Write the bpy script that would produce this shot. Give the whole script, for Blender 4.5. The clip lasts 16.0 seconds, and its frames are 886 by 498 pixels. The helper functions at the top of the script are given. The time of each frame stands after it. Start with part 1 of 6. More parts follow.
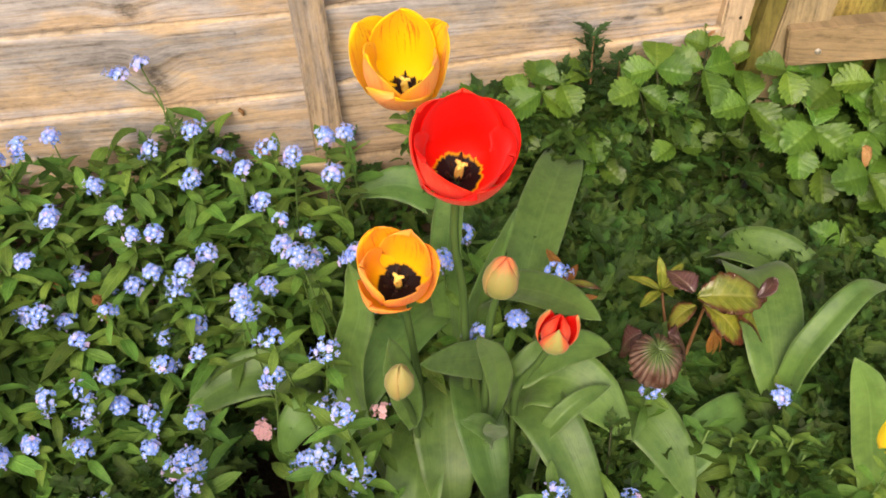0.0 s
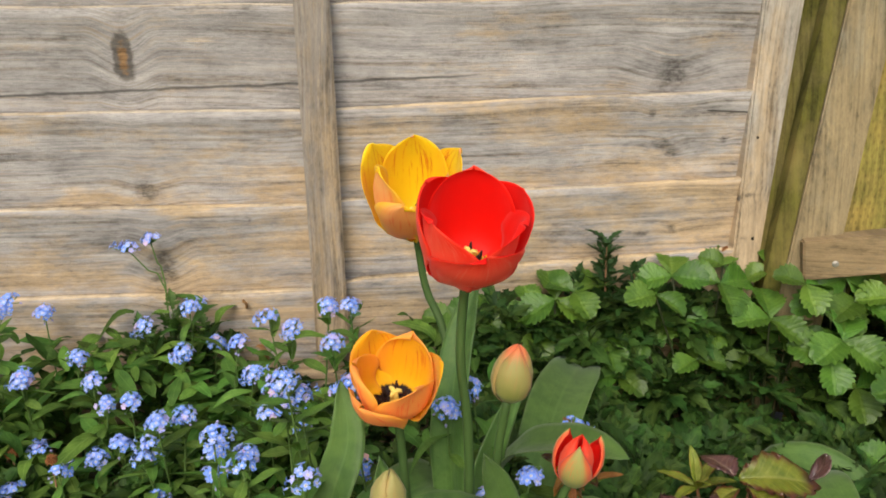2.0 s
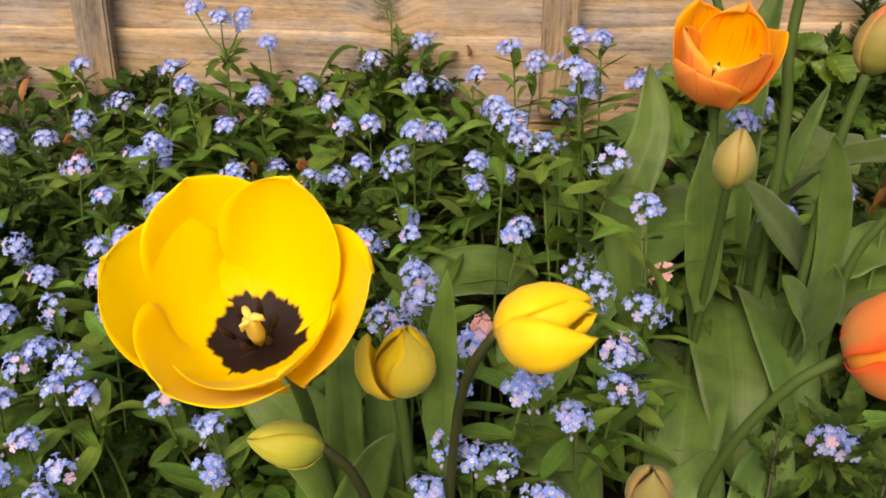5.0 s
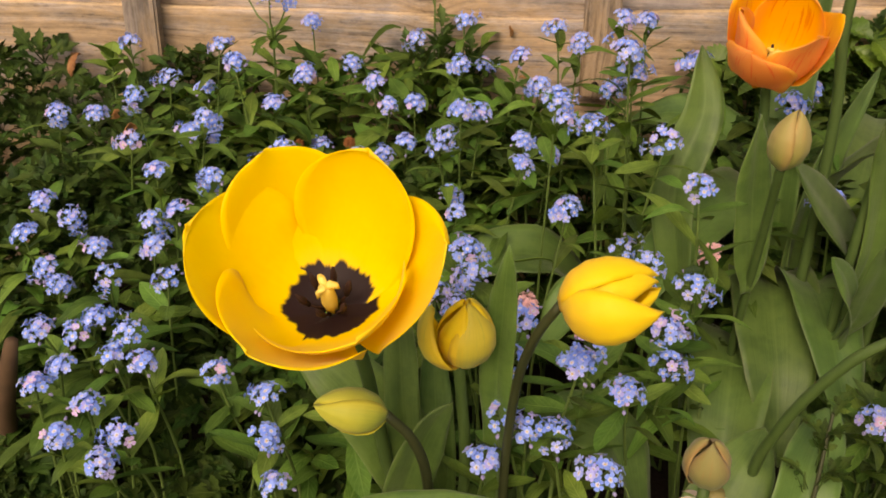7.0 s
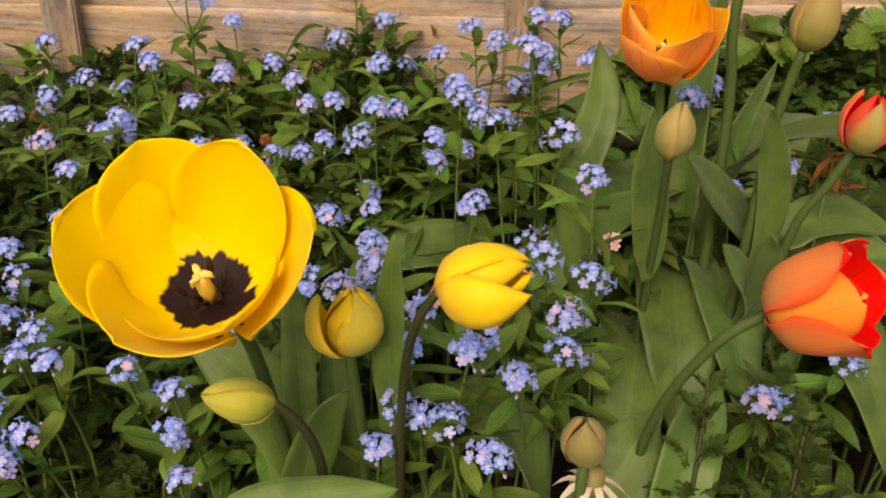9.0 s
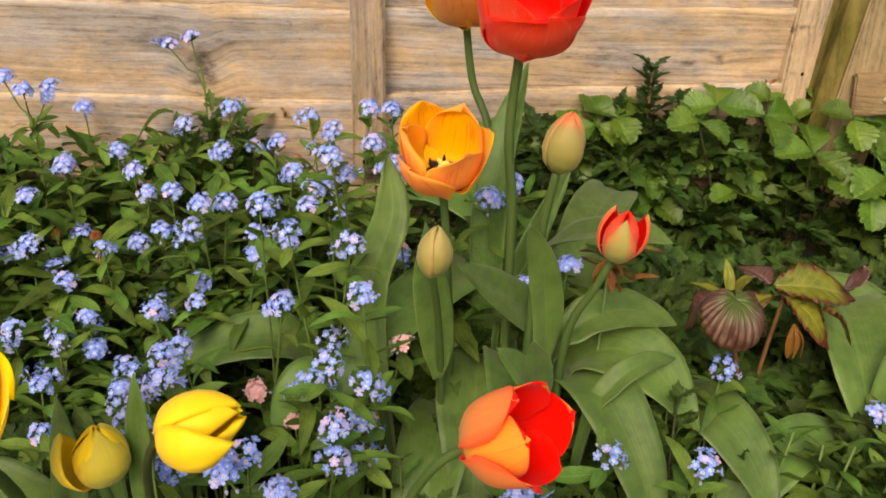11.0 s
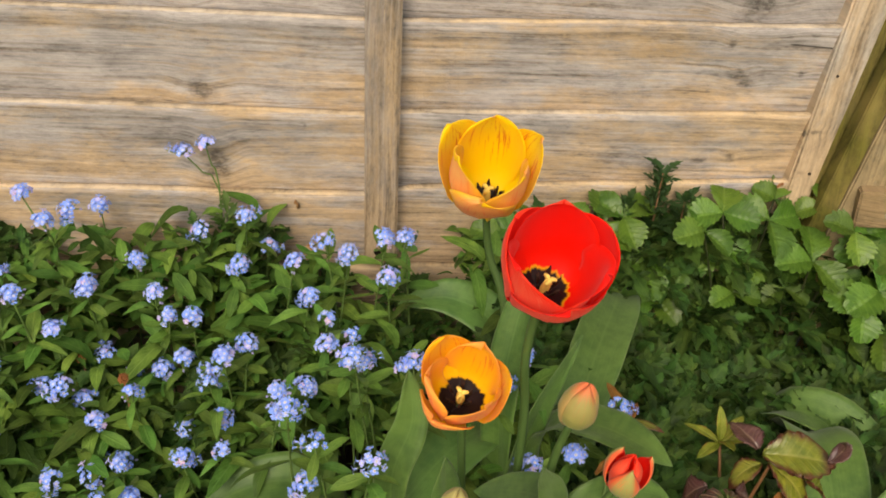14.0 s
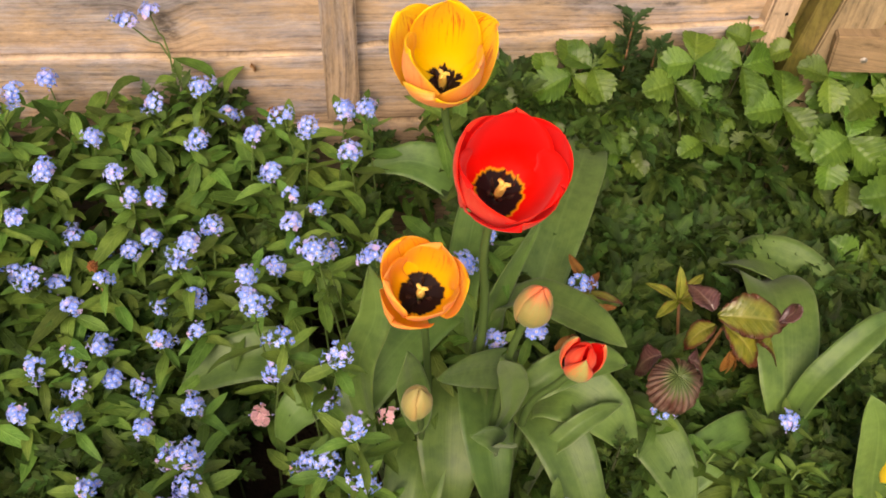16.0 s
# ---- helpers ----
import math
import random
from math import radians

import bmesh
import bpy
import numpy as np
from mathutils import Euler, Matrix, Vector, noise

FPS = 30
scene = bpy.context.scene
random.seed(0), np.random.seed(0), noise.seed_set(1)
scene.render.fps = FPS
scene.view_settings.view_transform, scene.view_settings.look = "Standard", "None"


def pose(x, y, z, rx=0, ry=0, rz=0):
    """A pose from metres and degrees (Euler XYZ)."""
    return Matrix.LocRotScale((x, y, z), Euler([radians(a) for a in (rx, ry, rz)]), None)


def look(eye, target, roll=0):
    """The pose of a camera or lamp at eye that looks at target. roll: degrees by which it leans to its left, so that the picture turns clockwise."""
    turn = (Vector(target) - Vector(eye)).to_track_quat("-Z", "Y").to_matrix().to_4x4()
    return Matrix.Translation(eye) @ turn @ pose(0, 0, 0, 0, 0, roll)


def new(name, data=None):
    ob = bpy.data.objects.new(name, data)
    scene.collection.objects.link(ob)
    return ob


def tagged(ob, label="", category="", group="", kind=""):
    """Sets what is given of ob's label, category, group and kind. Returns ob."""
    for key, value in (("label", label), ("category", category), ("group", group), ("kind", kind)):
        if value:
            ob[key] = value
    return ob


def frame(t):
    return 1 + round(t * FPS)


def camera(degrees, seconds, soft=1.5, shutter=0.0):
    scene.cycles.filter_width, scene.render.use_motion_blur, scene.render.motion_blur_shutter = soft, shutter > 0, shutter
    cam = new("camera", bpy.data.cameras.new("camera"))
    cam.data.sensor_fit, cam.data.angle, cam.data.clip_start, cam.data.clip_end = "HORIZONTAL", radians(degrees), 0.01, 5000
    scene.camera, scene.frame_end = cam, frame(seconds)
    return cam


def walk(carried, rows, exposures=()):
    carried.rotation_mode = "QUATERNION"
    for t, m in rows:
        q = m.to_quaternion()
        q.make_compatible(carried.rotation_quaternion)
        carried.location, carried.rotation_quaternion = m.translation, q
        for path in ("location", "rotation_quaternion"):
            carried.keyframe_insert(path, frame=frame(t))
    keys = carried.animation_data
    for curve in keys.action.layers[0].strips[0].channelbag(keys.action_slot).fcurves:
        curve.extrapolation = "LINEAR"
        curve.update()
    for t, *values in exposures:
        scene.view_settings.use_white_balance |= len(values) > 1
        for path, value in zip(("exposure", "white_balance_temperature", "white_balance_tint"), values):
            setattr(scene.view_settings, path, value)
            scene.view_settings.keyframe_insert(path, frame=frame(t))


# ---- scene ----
cam = camera(54.7, 16.0, soft=1.8)
PATH = [
    (0, (0.007, 0.013, 0.752), (0.191, 1.501, -0.572), -2.2),
    (0.5, (0.009, -0.006, 0.676), (0.177, 1.653, -0.429), -1.5),
    (1, (0.004, -0.02, 0.605), (0.158, 1.776, -0.262), -1.1),
    (1.5, (-0.002, -0.026, 0.574), (0.186, 1.847, -0.102), -0.3),
    (2, (0.001, -0.037, 0.553), (0.226, 1.872, 0.001), 0.0),
    (2.5, (0.008, -0.026, 0.525), (0.257, 1.886, -0.007), 0.9),
    (3, (-0.001, -0.01, 0.487), (0.206, 1.894, -0.088), 0.6),
    (3.5, (-0.014, -0.008, 0.457), (0.166, 1.86, -0.234), 0.8),
    (4, (-0.059, -0.011, 0.437), (0.08, 1.837, -0.317), 0.5),
    (4.5, (-0.105, -0.017, 0.42), (-0.022, 1.827, -0.349), 0.7),
    (5, (-0.141, -0.026, 0.409), (-0.12, 1.801, -0.404), 1.5),
    (5.2, (-0.146, -0.03, 0.411), (-0.141, 1.789, -0.42), 1.7),
    (7.3, (-0.161, -0.036, 0.406), (-0.184, 1.773, -0.448), 1.9),
    (7.5, (-0.16, -0.034, 0.402), (-0.169, 1.773, -0.455), 2.1),
    (8, (-0.157, -0.033, 0.402), (-0.13, 1.782, -0.437), 2.3),
    (8.2, (-0.153, -0.034, 0.403), (-0.112, 1.785, -0.429), 2.3),
    (10.3, (-0.054, -0.063, 0.437), (0.085, 1.738, -0.42), 2.1),
    (10.5, (-0.041, -0.061, 0.448), (0.119, 1.741, -0.405), 2.2),
    (11, (-0.021, -0.058, 0.477), (0.16, 1.77, -0.316), 2.6),
    (11.5, (-0.01, -0.061, 0.492), (0.181, 1.793, -0.232), 2.3),
    (12, (-0.024, -0.023, 0.49), (0.213, 1.841, -0.195), 2.2),
    (12.5, (-0.035, 0.013, 0.486), (0.234, 1.86, -0.232), 2.6),
    (13, (-0.037, 0.04, 0.545), (0.227, 1.873, -0.211), 4.3),
    (13.5, (-0.034, 0.026, 0.636), (0.191, 1.783, -0.292), 4.4),
    (14, (-0.05, 0.041, 0.717), (0.164, 1.707, -0.367), 5.0),
    (14.5, (-0.062, 0.08, 0.748), (0.218, 1.622, -0.495), 6.2),
    (15, (-0.049, 0.087, 0.758), (0.26, 1.532, -0.589), 6.1),
    (15.5, (-0.024, 0.085, 0.763), (0.247, 1.464, -0.66), 5.9),
    (16, (-0.026, 0.094, 0.779), (0.209, 1.436, -0.685), 4.7),
]
EXPOSURES = [(0.0, 0.64, 7050, 15), (0.5, 0.52, 7050, 15), (1.5, 0.38, 6650, 5), (2.5, 0.14, 6200, 7), (3.0, 0.16, 6350, 7), (3.5, 0.32, 7250, 12), (4.5, 0.44, 7950, 16), (5.0, 0.26, 8150, 18), (7.5, 0.08, 8250, 22), (8.2, 0.08, 8250, 22),
             (10.5, 0.10, 8350, 22), (11.0, 0.34, 7750, 16), (11.5, 0.44, 7550, 14), (12.5, 0.44, 7250, 11), (13.5, 0.24, 7150, 9), (14.5, 0.22, 7150, 11), (15.0, 0.34, 7350, 17), (15.5, 0.42, 7550, 22), (16.0, 0.46, 7550, 24)]
walk(cam, [(t, look(eye, target, roll)) for t, eye, target, roll in PATH], EXPOSURES)

# ---------------------------------------------------------------- light
world = bpy.data.worlds.new("sky")
scene.world = world
world.use_nodes = True
wt = world.node_tree
wt.nodes.clear()
sky = wt.nodes.new("ShaderNodeTexSky")
sky.sky_type = "NISHITA"
sky.sun_disc = False
sky.sun_elevation = radians(41)
sky.sun_rotation = radians(200)
sky.air_density = 1.4
sky.dust_density = 4.0
sky.ozone_density = 1.0
bg = wt.nodes.new("ShaderNodeBackground")
bg.inputs["Strength"].default_value = 0.15
wo = wt.nodes.new("ShaderNodeOutputWorld")
wt.links.new(sky.outputs[0], bg.inputs[0])
wt.links.new(bg.outputs[0], wo.inputs[0])
sun_data = bpy.data.lights.new("sun", "SUN")
sun_data.energy = 1.8
sun_data.angle = radians(30)
sun_data.color = (1.0, 0.95, 0.88)
sun = new("sun", sun_data)
sun.matrix_world = look((-0.8, -2.6, 2.35), (0, 0, 0))

GROUND = -0.07
rng = random.Random(11)


# ---------------------------------------------------------------- node helpers
def put_in(nt, sock, v):
    if isinstance(v, bpy.types.NodeSocket):
        nt.links.new(v, sock)
    elif v is not None:
        if sock.type == "RGBA" and len(v) == 3:
            v = (*v, 1)
        sock.default_value = v


def begin(name):
    m = bpy.data.materials.new(name)
    m.use_nodes = True
    m.node_tree.nodes.clear()
    return m, m.node_tree


def coords(nt, which):
    return nt.nodes.new("ShaderNodeTexCoord").outputs[which]


def calc(nt, op, a, b=0.0, clamp=False):
    n = nt.nodes.new("ShaderNodeMath")
    n.operation = op
    n.use_clamp = clamp
    put_in(nt, n.inputs[0], a)
    put_in(nt, n.inputs[1], b)
    return n.outputs[0]


def vec(nt, op, a, b):
    n = nt.nodes.new("ShaderNodeVectorMath")
    n.operation = op
    put_in(nt, n.inputs[0], a)
    put_in(nt, n.inputs[1], b)
    return n.outputs[1] if op in ("LENGTH", "DISTANCE") else n.outputs[0]


def split(nt, v):
    n = nt.nodes.new("ShaderNodeSeparateXYZ")
    put_in(nt, n.inputs[0], v)
    return n.outputs


def merge(nt, x, y, z):
    n = nt.nodes.new("ShaderNodeCombineXYZ")
    for sock, v in zip(n.inputs, (x, y, z)):
        put_in(nt, sock, v)
    return n.outputs[0]


def cloud(nt, v, scale=1.0, detail=3.0, rough=0.55, warp=0.0):
    n = nt.nodes.new("ShaderNodeTexNoise")
    put_in(nt, n.inputs["Vector"], v)
    n.inputs["Scale"].default_value = scale
    n.inputs["Detail"].default_value = detail
    n.inputs["Roughness"].default_value = rough
    n.inputs["Distortion"].default_value = warp
    return n.outputs[0]


def ramp(nt, fac, stops, smooth=False):
    n = nt.nodes.new("ShaderNodeValToRGB")
    el = n.color_ramp.elements
    while len(el) < len(stops):
        el.new(0.5)
    for e, (p, c) in zip(el, stops):
        e.position = p
        e.color = (*c, 1) if len(c) == 3 else c
    if smooth:
        n.color_ramp.interpolation = "EASE"
    put_in(nt, n.inputs[0], fac)
    return n.outputs[0]


def step(nt, fac, lo, hi):
    n = nt.nodes.new("ShaderNodeMapRange")
    n.interpolation_type = "SMOOTHSTEP"
    put_in(nt, n.inputs[0], fac)
    n.inputs[1].default_value, n.inputs[2].default_value = lo, hi
    n.inputs[3].default_value, n.inputs[4].default_value = 0.0, 1.0
    return n.outputs[0]


def blend(nt, fac, a, b, mode="MIX"):
    n = nt.nodes.new("ShaderNodeMix")
    n.data_type = "RGBA"
    n.blend_type = mode
    put_in(nt, n.inputs[0], fac)
    put_in(nt, n.inputs[6], a)
    put_in(nt, n.inputs[7], b)
    return n.outputs[2]


def tint_by_chance(nt, col, amount, island=False):
    """Small change of value and hue from one object, or one loose piece, to the next."""
    if island:
        r = nt.nodes.new("ShaderNodeNewGeometry").outputs["Random Per Island"]
    else:
        r = nt.nodes.new("ShaderNodeObjectInfo").outputs["Random"]
    n = nt.nodes.new("ShaderNodeHueSaturation")
    put_in(nt, n.inputs["Hue"], calc(nt, "ADD", 0.5 - 0.025 * amount, calc(nt, "MULTIPLY", calc(nt, "FRACT", calc(nt, "MULTIPLY", r, 7.3)), 0.05 * amount)))
    put_in(nt, n.inputs["Value"], calc(nt, "ADD", 1 - 0.5 * amount, calc(nt, "MULTIPLY", r, amount)))
    put_in(nt, n.inputs["Color"], col)
    return n.outputs[0]


def finish(m, nt, col, rough=0.5, spec=0.4, bump=None, dist=0.001, strength=0.6, through_light=0.0, through_col=None, sheen=0.0):
    p = nt.nodes.new("ShaderNodeBsdfPrincipled")
    put_in(nt, p.inputs["Base Color"], col)
    put_in(nt, p.inputs["Roughness"], rough)
    p.inputs["Specular IOR Level"].default_value = spec
    p.inputs["Sheen Weight"].default_value = sheen
    out = nt.nodes.new("ShaderNodeOutputMaterial")
    if bump is not None:
        b = nt.nodes.new("ShaderNodeBump")
        b.inputs["Distance"].default_value = dist
        b.inputs["Strength"].default_value = strength
        put_in(nt, b.inputs["Height"], bump)
        nt.links.new(b.outputs[0], p.inputs["Normal"])
    if through_light > 0:
        t = nt.nodes.new("ShaderNodeBsdfTranslucent")
        put_in(nt, t.inputs[0], through_col if through_col is not None else col)
        mx = nt.nodes.new("ShaderNodeMixShader")
        mx.inputs[0].default_value = through_light
        nt.links.new(p.outputs[0], mx.inputs[1])
        nt.links.new(t.outputs[0], mx.inputs[2])
        nt.links.new(mx.outputs[0], out.inputs[0])
    else:
        nt.links.new(p.outputs[0], out.inputs[0])
    return m


# ---------------------------------------------------------------- materials
def wood(name, along, warm, grey, weather, knots=(), green=None, pale=0.0, incised=False):
    """Rough-sawn softwood. along: axis of the grain. knots: (x, z, width, height)."""
    m, nt = begin(name)
    p = coords(nt, "Object")
    sx = split(nt, p)
    shift = calc(nt, "MULTIPLY", nt.nodes.new("ShaderNodeObjectInfo").outputs["Random"], 9.0)
    run, across = (sx[0], sx[2]) if along == "x" else (sx[2], sx[0])
    flat = merge(nt, run, across, calc(nt, "ADD", sx[1], shift))
    # slow bends of the growth rings, stronger beside the knots
    bend = cloud(nt, vec(nt, "MULTIPLY", flat, (3.0, 9.0, 1.0)), 1.0, 2.0, 0.45)
    ring = calc(nt, "ADD", across, calc(nt, "MULTIPLY", calc(nt, "SUBTRACT", bend, 0.5), 0.030))
    smudge = heart = None
    ragged = calc(nt, "SUBTRACT", cloud(nt, vec(nt, "MULTIPLY", flat, (45, 75, 1)), 1.0, 5.0, 0.7), 0.5)
    fleck = cloud(nt, vec(nt, "MULTIPLY", flat, (130, 260, 1)), 1.0, 3.0, 0.7)
    for n, (kx, kz, kw, kh) in enumerate(knots):
        off = merge(nt, calc(nt, "DIVIDE", calc(nt, "SUBTRACT", sx[0], kx), kw), calc(nt, "DIVIDE", calc(nt, "SUBTRACT", sx[2], kz), kh), 0.0)
        d = vec(nt, "LENGTH", off, (0, 0, 0))
        near = calc(nt, "SUBTRACT", 1.0, step(nt, d, 0.4, 3.2))
        ring = calc(nt, "ADD", ring, calc(nt, "MULTIPLY", near, kh * 0.55))
        d = calc(nt, "ADD", d, calc(nt, "MULTIPLY", ragged, 2.6 if n else 1.5))
        k = calc(nt, "SUBTRACT", 1.0, step(nt, d, 0.25 if n else 0.75, 1.35 if n else 1.15))
        c = calc(nt, "SUBTRACT", 1.0, step(nt, d, 0.25, 0.62))
        k = k if n == 0 else calc(nt, "MULTIPLY", k, calc(nt, "ADD", 0.45, calc(nt, "MULTIPLY", step(nt, fleck, 0.38, 0.6), 0.55)))
        smudge = k if smudge is None else calc(nt, "MAXIMUM", smudge, k)
        if n == 0:
            heart = c
    lay = merge(nt, run, ring, shift)
    lines = cloud(nt, vec(nt, "MULTIPLY", lay, (6.0, 230, 1)), 1.0, 4.0, 0.62)
    bands = cloud(nt, vec(nt, "MULTIPLY", lay, (3.2, 62, 1)), 1.0, 5.0, 0.66)
    fuzz = cloud(nt, vec(nt, "MULTIPLY", flat, (85, 270, 1)), 1.0, 5.0, 0.8)
    stain = cloud(nt, vec(nt, "MULTIPLY", flat, (7.5, 19, 1)), 1.0, 7.0, 0.68)
    where = cloud(nt, vec(nt, "MULTIPLY", flat, (9, 24, 2)), 1.0, 3.0, 0.5)
    w = calc(nt, "ADD", calc(nt, "MULTIPLY", calc(nt, "SUBTRACT", stain, 0.5), 6.0), weather)
    w = calc(nt, "ADD", w, calc(nt, "MULTIPLY", calc(nt, "SUBTRACT", bands, 0.5), 2.4))
    w = calc(nt, "ADD", w, calc(nt, "MULTIPLY", calc(nt, "SUBTRACT", sx[2], 0.33), 4.6))
    w = calc(nt, "ADD", w, calc(nt, "MULTIPLY", sx[0], -0.8), clamp=True)
    tan = ramp(nt, bands, [(0.30, tuple(c * 0.80 for c in warm)), (0.48, warm), (0.66, tuple(c * 1.16 for c in warm))])
    ash = ramp(nt, bands, [(0.30, tuple(c * 0.72 for c in grey)), (0.5, grey), (0.68, tuple(c * 1.22 for c in grey))])
    col = blend(nt, w, tan, ash)
    thin = calc(nt, "MULTIPLY", step(nt, lines, 0.50, 0.68), calc(nt, "ADD", 0.26, calc(nt, "MULTIPLY", step(nt, where, 0.35, 0.65), 0.56)))
    col = blend(nt, thin, col, tuple(c * 0.45 for c in warm))
    col = blend(nt, calc(nt, "MULTIPLY", step(nt, lines, 0.48, 0.32), 0.28), col, tuple(min(1, c * 1.32) for c in warm))
    col = blend(nt, calc(nt, "MULTIPLY", step(nt, fuzz, 0.51, 0.72), 0.6), col, tuple(c * 0.42 for c in grey))
    col = blend(nt, calc(nt, "MULTIPLY", step(nt, fuzz, 0.47, 0.28), 0.5), col, tuple(min(1, c * 1.7) for c in grey))
    col = blend(nt, calc(nt, "MULTIPLY", step(nt, stain, 0.54, 0.70), 0.55), col, tuple(c * 0.5 for c in grey))
    streak = cloud(nt, vec(nt, "MULTIPLY", lay, (5.0, 140, 3)), 1.0, 5.0, 0.68)
    col = blend(nt, calc(nt, "MULTIPLY", step(nt, streak, 0.60, 0.70), 0.5), col, tuple(c * 0.42 for c in grey))
    col = blend(nt, calc(nt, "MULTIPLY", step(nt, streak, 0.40, 0.30), 0.4), col, tuple(min(1, c * 1.3) for c in warm))
    if green is not None:
        col = blend(nt, step(nt, cloud(nt, flat, 14.0, 3.0), 0.35, 0.62), col, green)
    if incised:
        row = calc(nt, "MULTIPLY", calc(nt, "SINE", calc(nt, "MULTIPLY", run, 420.0)), calc(nt, "SINE", calc(nt, "MULTIPLY", across, 780.0)))
        col = blend(nt, calc(nt, "MULTIPLY", step(nt, row, 0.45, 0.75), 0.6), col, (0.15, 0.11, 0.03))
    if smudge is not None:
        col = blend(nt, calc(nt, "MULTIPLY", smudge, 0.8), col, (0.060, 0.052, 0.044))
        col = blend(nt, calc(nt, "MULTIPLY", heart, 0.8), col, (0.26, 0.14, 0.055))
    if smudge is not None and along == "x":
        far = calc(nt, "ABSOLUTE", calc(nt, "SUBTRACT", calc(nt, "SUBTRACT", sx[2], calc(nt, "MULTIPLY", sx[0], 0.034)), calc(nt, "ADD", 0.4745, calc(nt, "MULTIPLY", calc(nt, "SUBTRACT", cloud(nt, p, 30.0, 3.0), 0.5), 0.006))))
        far = calc(nt, "ADD", far, calc(nt, "MULTIPLY", step(nt, sx[0], 0.1, 0.3), 0.01))
        crack = calc(nt, "SUBTRACT", 1.0, step(nt, far, 0.0004, 0.0024))
        col = blend(nt, calc(nt, "MULTIPLY", crack, 0.75), col, (0.05, 0.045, 0.04))
        far = calc(nt, "ABSOLUTE", calc(nt, "SUBTRACT", sx[2], calc(nt, "SUBTRACT", 0.4405, calc(nt, "MULTIPLY", calc(nt, "SUBTRACT", sx[0], 0.385), 0.05))))
        far = calc(nt, "ADD", far, calc(nt, "MULTIPLY", step(nt, sx[0], 0.405, 0.37), 0.01))
        split_end = calc(nt, "SUBTRACT", 1.0, step(nt, far, 0.0003, 0.0016))
        col = blend(nt, calc(nt, "MULTIPLY", split_end, 0.85), col, (0.03, 0.025, 0.02))
    if pale:
        col = blend(nt, pale, col, (0.62, 0.43, 0.24))
    patch = cloud(nt, vec(nt, "MULTIPLY", flat, (16, 42, 1)), 1.0, 6.0, 0.7)
    even = calc(nt, "ADD", calc(nt, "MULTIPLY", calc(nt, "SUBTRACT", fuzz, 0.5), 2.1), calc(nt, "MULTIPLY", calc(nt, "SUBTRACT", lines, 0.5), 2.5))
    even = calc(nt, "ADD", calc(nt, "ADD", even, 1.07), calc(nt, "MULTIPLY", calc(nt, "SUBTRACT", patch, 0.5), 1.4))
    even = calc(nt, "MINIMUM", calc(nt, "MAXIMUM", even, 0.35), 1.6)
    col = blend(nt, 1.0, col, merge(nt, even, even, even), "MULTIPLY")
    h = calc(nt, "ADD", fuzz, calc(nt, "MULTIPLY", lines, 0.8))
    return finish(m, nt, col, 0.85, 0.2, h, 0.0014, 0.7)


KNOTS = [(-0.214, 0.498, 0.012, 0.026), (0.359, 0.478, 0.022, 0.018), (-0.205, 0.362, 0.014, 0.014), (0.352, 0.402, 0.009, 0.007), (0.366, 0.394, 0.009, 0.006),
         (0.337, 0.438, 0.005, 0.005), (0.423, 0.407, 0.004, 0.004), (-0.195, 0.278, 0.013, 0.024), (0.335, 0.300, 0.009, 0.005), (0.37, 0.306, 0.007, 0.006), (-0.1, 0.331, 0.003, 0.003)]
WOOD = wood("weathered_board", "x", (0.43, 0.315, 0.200), (0.322, 0.298, 0.290), 0.60, KNOTS)
# paler wood for the board lips: their highlight line is painted in
WOOD_EDGE = wood("board_edge", "x", (0.43, 0.32, 0.195), (0.36, 0.31, 0.25), 0.3, pale=0.08)
WOOD_BATTEN = wood("weathered_batten", "z", (0.32, 0.235, 0.148), (0.23, 0.200, 0.176), 0.70)
WOOD_POST = wood("grey_batten", "z", (0.42, 0.315, 0.205), (0.35, 0.31, 0.262), 0.45, [(0.440, 0.342, 0.008, 0.006), (0.452, 0.345, 0.012, 0.003), (0.452, 0.295, 0.004, 0.003)])
WOOD_GREEN = wood("treated_post", "z", (0.17, 0.135, 0.04), (0.15, 0.125, 0.045), 0.3, green=(0.095, 0.088, 0.016))
WOOD_STILE = wood("stile_wood", "z", (0.25, 0.19, 0.105), (0.19, 0.165, 0.115), 0.15)
WOOD_RAIL = wood("rail_wood", "x", (0.235, 0.165, 0.088), (0.18, 0.15, 0.10), 0.1)
WOOD_YELLOW = wood("incised_board", "z", (0.28, 0.20, 0.052), (0.20, 0.16, 0.06), 0.2, green=(0.20, 0.17, 0.04), incised=True)


def plain(name, col, rough=0.5, spec=0.4, metal=0.0, grain=60.0):
    m, nt = begin(name)
    n = cloud(nt, coords(nt, "Object"), grain, 3.0)
    c = blend(nt, n, tuple(v * 0.7 for v in col), tuple(min(1, v * 1.25) for v in col))
    finish(m, nt, c, rough, spec, n, 0.0004, 0.5)
    for node in nt.nodes:
        if node.type == "BSDF_PRINCIPLED":
            node.inputs["Metallic"].default_value = metal
    return m


